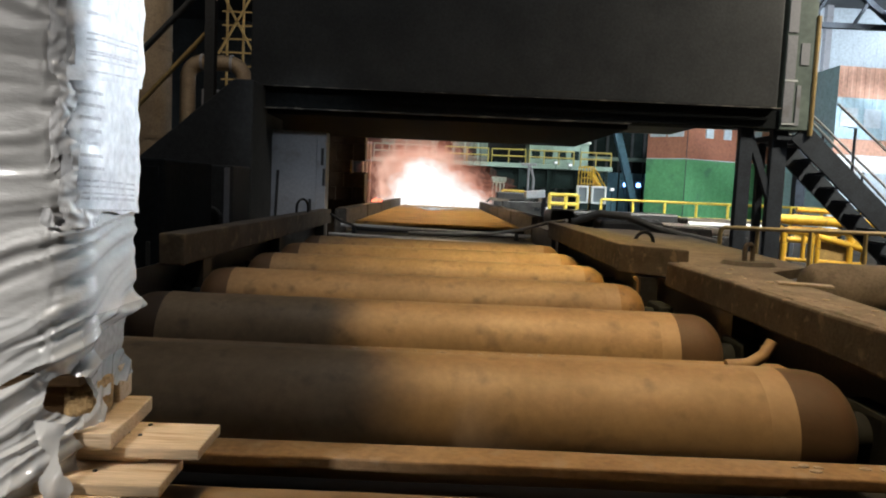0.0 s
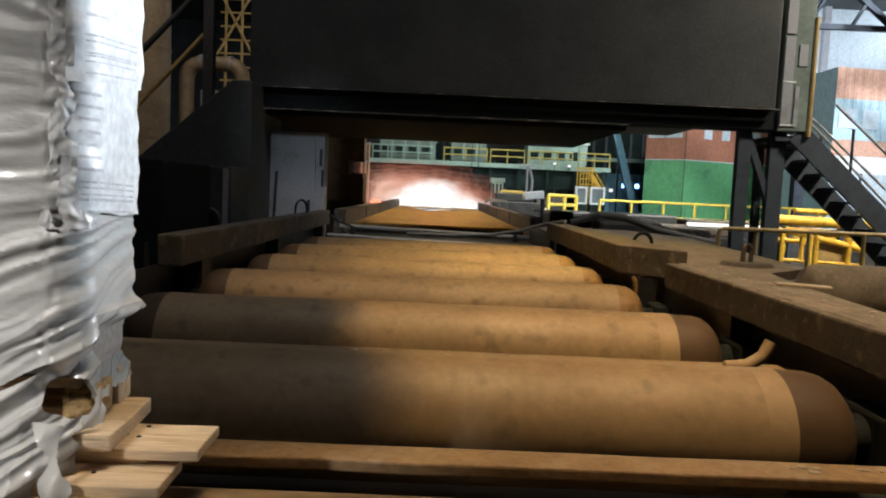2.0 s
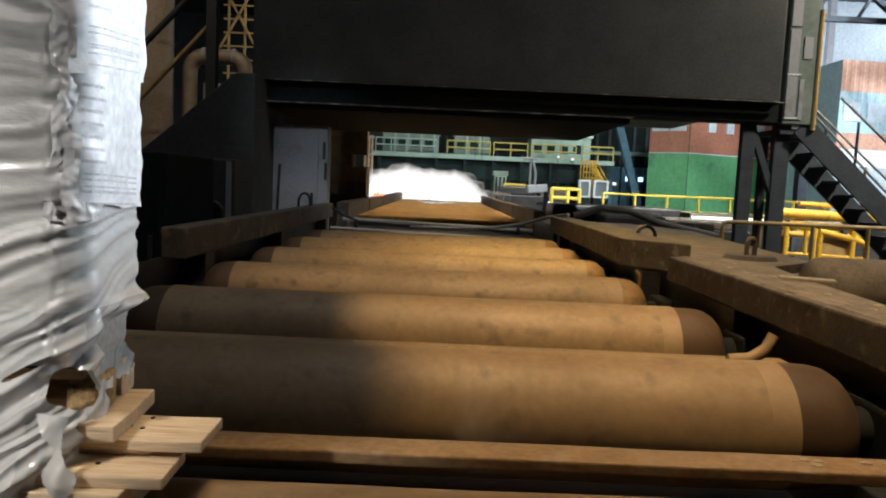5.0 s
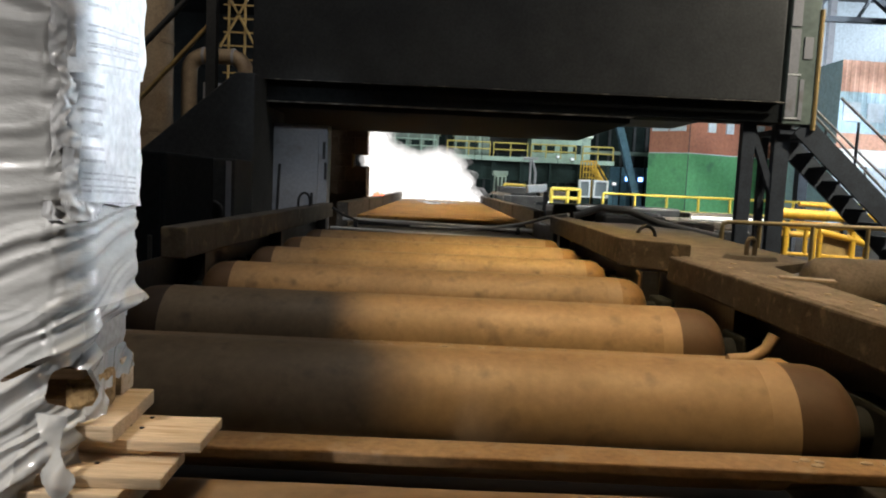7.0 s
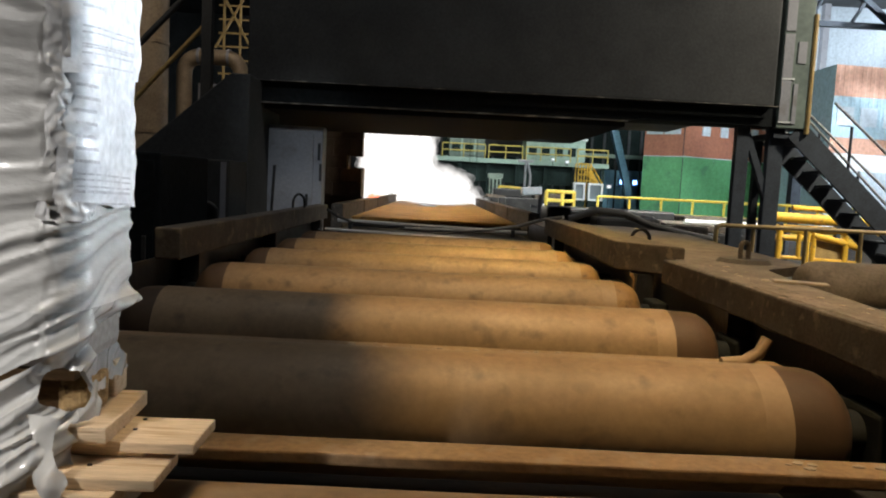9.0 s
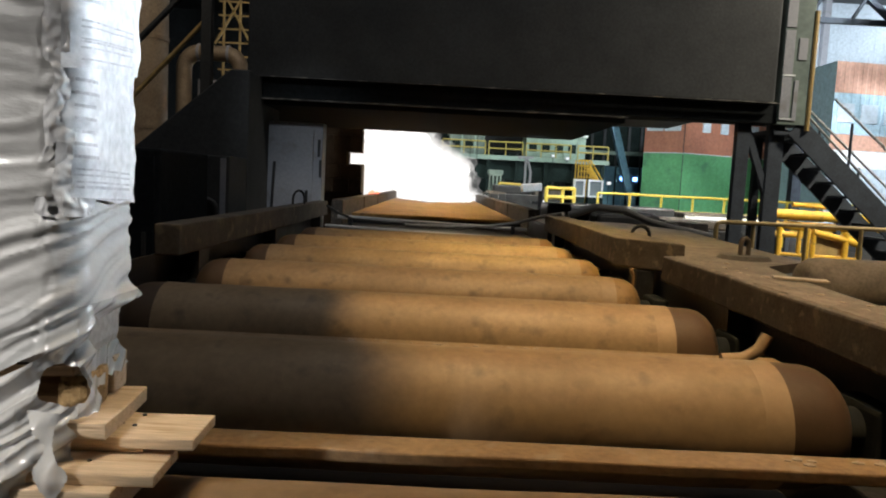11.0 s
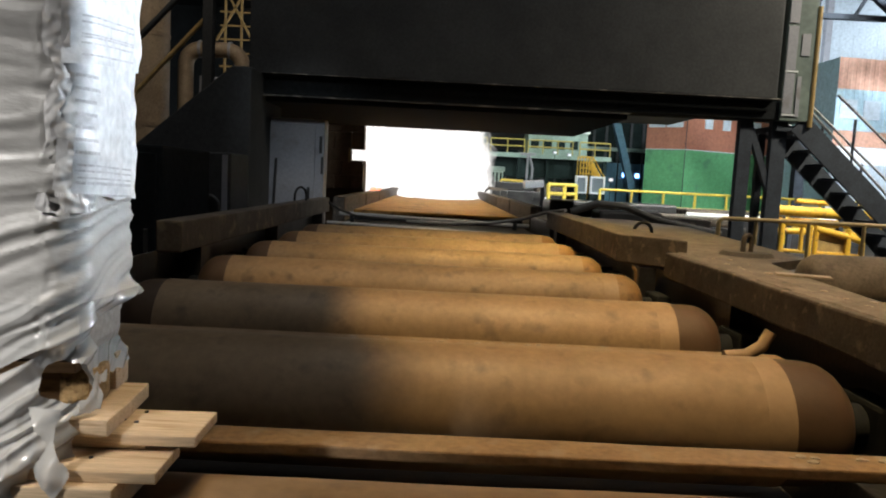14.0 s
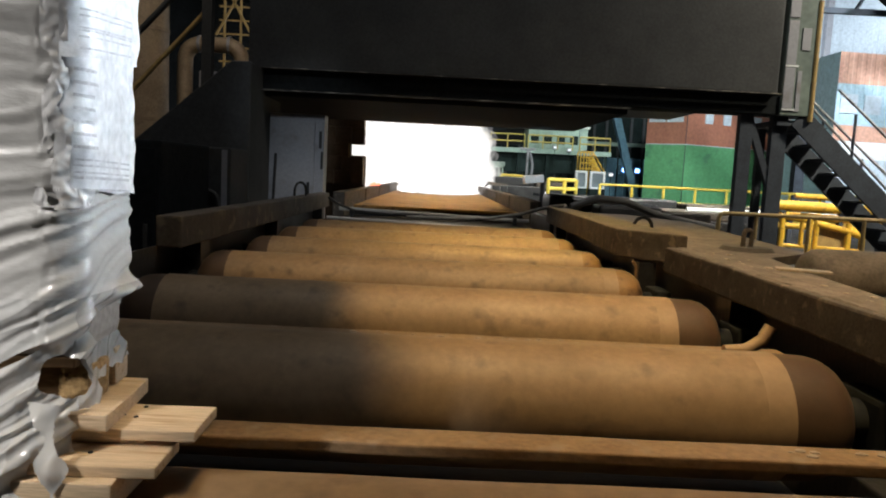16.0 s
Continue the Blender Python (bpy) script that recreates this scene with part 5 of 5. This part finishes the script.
# Base raised to near-white to stand for glints on the film folds.
M_GLOSSFILM = mat("gathered_film_with_glints", (0.84, 0.84, 0.85), (0.72, 0.72, 0.73), 0.2, 0, 9, 0.8, 40, 0.03, coat=1.0)
load()


# ---- fire and steam over the far table ----
def puff_column(seed, w, h, grow):
    """A billowing upright body: its top at z = 0, reaching down h."""
    bm = bmesh.new()
    rings, seg, n = [], 30, 44
    for j in range(n + 1):
        z = -h * j / n
        top = min(1.0, (j / n) * h / (w * 0.9))
        r = w * math.sqrt(max(0.0, 1 - (1 - top) ** 2)) + grow * (1 if j else 0)
        ring = []
        for k in range(seg):
            a = k * math.tau / seg
            d = Vector((math.cos(a), math.sin(a), 0))
            q = Vector((d.x * 1.3, d.y * 1.3, z * 2.0))
            rr = r * (1 + 0.34 * noise.noise(q + Vector((seed * 7.1, 0, 0))) + 0.2 * noise.noise(q * 2.6 + Vector((0, seed * 3.3, 0))) + 0.10 * noise.noise(q * 6) + 0.06 * noise.noise(q * 13))
            ring.append(bm.verts.new((d.x * rr, d.y * rr, z + grow + (0.10 * noise.noise((d.x * 2, d.y * 2, seed)) if j < 4 else 0))))
        rings.append(ring)
    for q, s in zip(rings, rings[1:]):
        for k in range(seg):
            bm.faces.new((q[k], q[(k + 1) % seg], s[(k + 1) % seg], s[k]))
    bm.faces.new(rings[0][::-1])
    bm.faces.new(rings[-1])
    return bm


FIRE_Y = 26.0
fire = thing("plume", (0, FIRE_Y, 0), "glaring white plume of fire and steam over the line", "plume")
halo = thing("flame_haze", (0, FIRE_Y + 0.9, 0), "thin pink-orange flame haze round the fire", "flame")
columns, hazes = [], []


def build_fire():
    for i in range(12):
        c = new("billow", mesh(puff_column(i, 0.40, 3.4, 0.0), "billow", M_PLUMEGLOW, True))
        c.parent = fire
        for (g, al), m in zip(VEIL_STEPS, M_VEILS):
            part("veil", puff_column(i + g * 2.5, 0.40, 3.4, g), m, c, "thin glowing white veil of steam", smooth=True)
        columns.append(c)
    for i in range(5):
        c = new("haze_billow", mesh(puff_column(i + 30, 0.42, 3.4, 0.0), "haze_billow", M_HAZES[0], True))
        c.parent = halo
        for (g, al), m in zip(HAZE_STEPS, M_HAZES):
            part("veil", puff_column(i + 30 + g, 0.42, 3.4, g), m, c, smooth=True)
        hazes.append(c)


build_fire()


def ground_steam():
    """A low rounded bank of steam that spreads over the table, lit by its own glow."""
    def mound(grow, seed):
        bm = bmesh.new()
        bmesh.ops.create_icosphere(bm, subdivisions=4, radius=1)
        for v in bm.verts:
            k = 1 + 0.10 * noise.noise(v.co * 2.2 + Vector((seed, 0, 0))) + 0.05 * noise.noise(v.co * 6)
            v.co = Vector((v.co.x * (1.36 + grow * 0.25) * k, v.co.y * (4.2 + grow * 2) * k, v.co.z * (0.55 + grow) * k))
        return bm
    th = thing("steam_bank", (0, 24.6, 0), "low glowing white bank of steam spreading over the table", "steam")
    # The steam emits in place of the light that falls on it.
    b = new("billow", mesh(mound(0.0, 1.0), "billow", M_PLUMEGLOW, True))
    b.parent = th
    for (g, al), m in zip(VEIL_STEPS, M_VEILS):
        part("veil", mound(g, 1.0 + g * 3), m, b, "thin glowing white veil of steam", smooth=True)
    return b


bank = ground_steam()


# ---- what moves ----
def rise(ob, x, y, rows, sway=0.05, seed=0.0):
    """Lets a billow rise and sink so that its top stands at the given heights over the table (metres)."""
    keys = []
    for t, h in rows:
        drift = 0.28 * max(0.0, min(1.0, (6.3 - t) / 2.0))
        keys.append((t, pose(x * 1.16 + drift + sway * math.sin(t * 2.3 + seed), y + 0.2 * x * x + sway * math.cos(t * 1.7 + seed * 2), 0.9 + h * 1.15, 0, 0, 14 * math.sin(t * 0.9 + seed))))
    walk(ob, keys)


def motions():
    rise(columns[0], -2.15, 0.3, [(0, -0.5), (2.5, -0.4), (3.0, -0.1), (3.5, 0.15), (4.2, 0.0), (6.3, 2.10), (6.5, 2.05), (7.0, 2.15), (7.5, 2.35), (8.0, 2.35), (8.5, 2.35), (9.0, 2.35), (11.5, 2.35), (12.0, 2.35), (12.5, 2.35), (13.0, 2.35), (13.5, 2.35), (14.5, 2.35), (15.5, 2.35), (16.0, 2.35)], 0.04, 0)
    rise(columns[1], -1.75, 0.0, [(0, 0.05), (1, 0.0), (2.2, -0.05), (3.0, 0.05), (3.5, 0.0), (4.2, 0.15), (6.3, 1.50), (6.5, 1.54), (7.0, 1.64), (7.5, 2.35), (8.0, 2.35), (8.5, 2.35), (9.0, 2.35), (11.5, 2.35), (12.0, 2.34), (12.5, 2.35), (13.0, 2.35), (13.5, 2.35), (14.5, 2.35), (15.5, 2.35), (16.0, 2.35)], 0.05, 1)
    rise(columns[2], -1.35, 0.35, [(0, 0.8), (0.6, 0.7), (1.4, 0.35), (2.2, 0.25), (3.0, 0.05), (3.5, 0.05), (4.2, 0.4), (6.3, 1.32), (6.5, 1.37), (7.0, 1.46), (7.5, 2.31), (8.0, 2.33), (8.5, 2.34), (9.0, 2.34), (11.5, 2.31), (12.0, 2.3), (12.5, 2.35), (13.0, 2.35), (13.5, 2.35), (14.5, 2.35), (15.5, 2.35), (16.0, 2.35)], 0.05, 2)
    rise(columns[3], -0.95, 0.0, [(0, 1.32), (0.6, 1.1), (1.0, 0.8), (1.4, 0.6), (2.2, 0.58), (2.6, 0.58), (3.0, 0.55), (3.5, 0.45), (4.2, 0.55), (6.3, 1.16), (6.5, 1.22), (7.0, 1.33), (7.5, 2.27), (8.0, 2.3), (8.5, 2.32), (9.0, 2.3), (11.5, 2.27), (12.0, 2.25), (12.5, 2.33), (13.0, 2.33), (13.5, 2.35), (14.5, 2.35), (15.5, 2.35), (16.0, 2.35)], 0.05, 3)
    rise(columns[4], -0.55, 0.4, [(0, 1.25), (0.6, 1.1), (1.0, 0.85), (1.4, 0.68), (2.2, 0.70), (2.6, 0.72), (3.0, 0.72), (3.5, 0.8), (4.2, 0.7), (6.3, 1.10), (6.5, 1.16), (7.0, 1.36), (7.5, 1.98), (8.0, 2.27), (8.5, 2.29), (9.0, 2.27), (11.5, 2.06), (12.0, 2.12), (12.5, 2.3), (13.0, 2.3), (13.5, 2.33), (14.5, 2.35), (15.5, 2.35), (16.0, 2.35)], 0.05, 4)
    rise(columns[5], -0.15, 0.0, [(0, 0.95), (0.6, 0.85), (1.0, 0.75), (1.4, 0.65), (2.2, 0.66), (2.6, 0.64), (3.0, 0.58), (3.5, 0.65), (4.2, 0.68), (6.3, 1.05), (6.5, 1.16), (7.0, 1.48), (7.5, 1.72), (8.0, 2.13), (8.5, 1.65), (9.0, 1.04), (11.5, 1.8), (12.0, 1.94), (12.5, 2.23), (13.0, 2.28), (13.5, 2.32), (14.5, 2.35), (15.5, 2.35), (16.0, 2.35)], 0.05, 5)
    rise(columns[6], 0.22, 0.4, [(0, 0.62), (1, 0.55), (1.4, 0.5), (2.2, 0.35), (3.0, 0.4), (3.5, 0.48), (4.2, 0.6), (6.3, 0.98), (6.5, 1.03), (7.0, 1.28), (7.5, 1.37), (8.0, 0.97), (8.5, 0.94), (9.0, 0.94), (11.5, 1.58), (12.0, 1.74), (12.5, 1.93), (13.0, 2.1), (13.5, 2.3), (14.5, 2.34), (15.5, 2.35), (16.0, 2.35)], 0.05, 6)
    rise(columns[7], 0.58, 0.0, [(0, 0.38), (1, 0.4), (1.4, 0.3), (2.2, 0.18), (3.0, 0.25), (3.5, 0.42), (4.2, 0.48), (6.3, 0.50), (6.5, 0.58), (7.0, 0.80), (7.5, 0.48), (8.0, 0.62), (8.5, 0.72), (9.0, 0.78), (11.5, 1.22), (12.0, 1.13), (12.5, 1.37), (13.0, 1.61), (13.5, 2.12), (14.5, 2.33), (15.5, 2.35), (16.0, 2.35)], 0.05, 7)
    rise(columns[8], 0.90, 0.3, [(0, 0.15), (1, 0.2), (1.4, 0.12), (2.2, 0.05), (3.5, 0.1), (4.2, 0.25), (6.3, 0.10), (6.5, 0.14), (7.0, 0.26), (7.5, 0.02), (8.0, 0.17), (8.5, 0.26), (9.0, 0.38), (11.5, 0.17), (12.0, 0.39), (12.5, 0.69), (13.0, 0.87), (13.5, 1.76), (14.5, 2.32), (15.5, 2.35), (16.0, 2.35)], 0.04, 8)
    rise(columns[9], 1.15, 0.0, [(0, -0.02), (2.2, -0.05), (3.5, -0.12), (4.2, 0.0), (6.3, -0.14), (6.5, -0.12), (7.0, -0.08), (7.5, -0.11), (8.0, 0.04), (8.5, 0.06), (9.0, 0.08), (11.5, 0.04), (12.0, 0.06), (12.5, 0.14), (13.0, 0.28), (13.5, 1.63), (14.5, 1.48), (15.5, 1.51), (16.0, 1.81)], 0.03, 9)
    rise(columns[10], 1.36, 0.3, [(0, -0.1), (4.2, -0.15), (6.3, -0.24), (6.5, -0.24), (7.0, -0.23), (7.5, -0.18), (8.0, -0.03), (8.5, -0.02), (9.0, -0.01), (11.5, -0.03), (12.0, -0.01), (12.5, 0.04), (13.0, -0.0), (13.5, 0.31), (14.5, 0.27), (15.5, 0.71), (16.0, 0.83)], 0.03, 10)
    rise(columns[11], -2.80, 0.0, [(0, -0.5), (4.2, -0.4), (6.3, -0.3), (7.2, 0.1), (9.2, 0.5), (11.3, 1.9), (12, 2.2), (16, 2.2)], 0.04, 11)
    walk(bank, [(0, pose(0, 2.0, -0.1)), (6.3, pose(0, 1.6, 0.0)), (9.2, pose(0, 1.2, 0.5)), (11.4, pose(0, 0.6, 0.72)), (13.8, pose(0, 0.0, 0.82)), (16.0, pose(0, 0.0, 0.84))])
    rise(hazes[0], -1.9, 0.0, [(0, 1.5), (0.6, 1.4), (1.4, 1.1), (2.2, 0.6), (3.2, 0.50), (4.2, 0.10), (6.3, -1.6), (16, -1.6)], 0.12, 1)
    rise(hazes[1], -1.1, 0.3, [(0, 1.7), (0.6, 1.7), (1.4, 1.1), (2.2, 0.6), (3.2, 0.50), (4.2, 0.10), (6.3, -1.6), (16, -1.6)], 0.12, 2)
    rise(hazes[2], -0.35, 0.0, [(0, 1.6), (0.6, 1.4), (1.4, 1.0), (2.2, 0.5), (3.2, 0.45), (4.2, 0.05), (6.3, -1.6), (16, -1.6)], 0.12, 3)
    rise(hazes[3], 0.4, 0.3, [(0, 0.9), (0.6, 1.0), (1.0, 1.1), (1.4, 0.8), (2.2, 0.3), (3.2, 0.30), (4.2, -0.10), (6.3, -1.6), (16, -1.6)], 0.12, 4)
    rise(hazes[4], 0.95, 0.0, [(0, 0.3), (1.0, 0.4), (2.2, -0.1), (3.2, 0.00), (4.2, -0.30), (6.3, -1.6), (16, -1.6)], 0.08, 5)


motions()
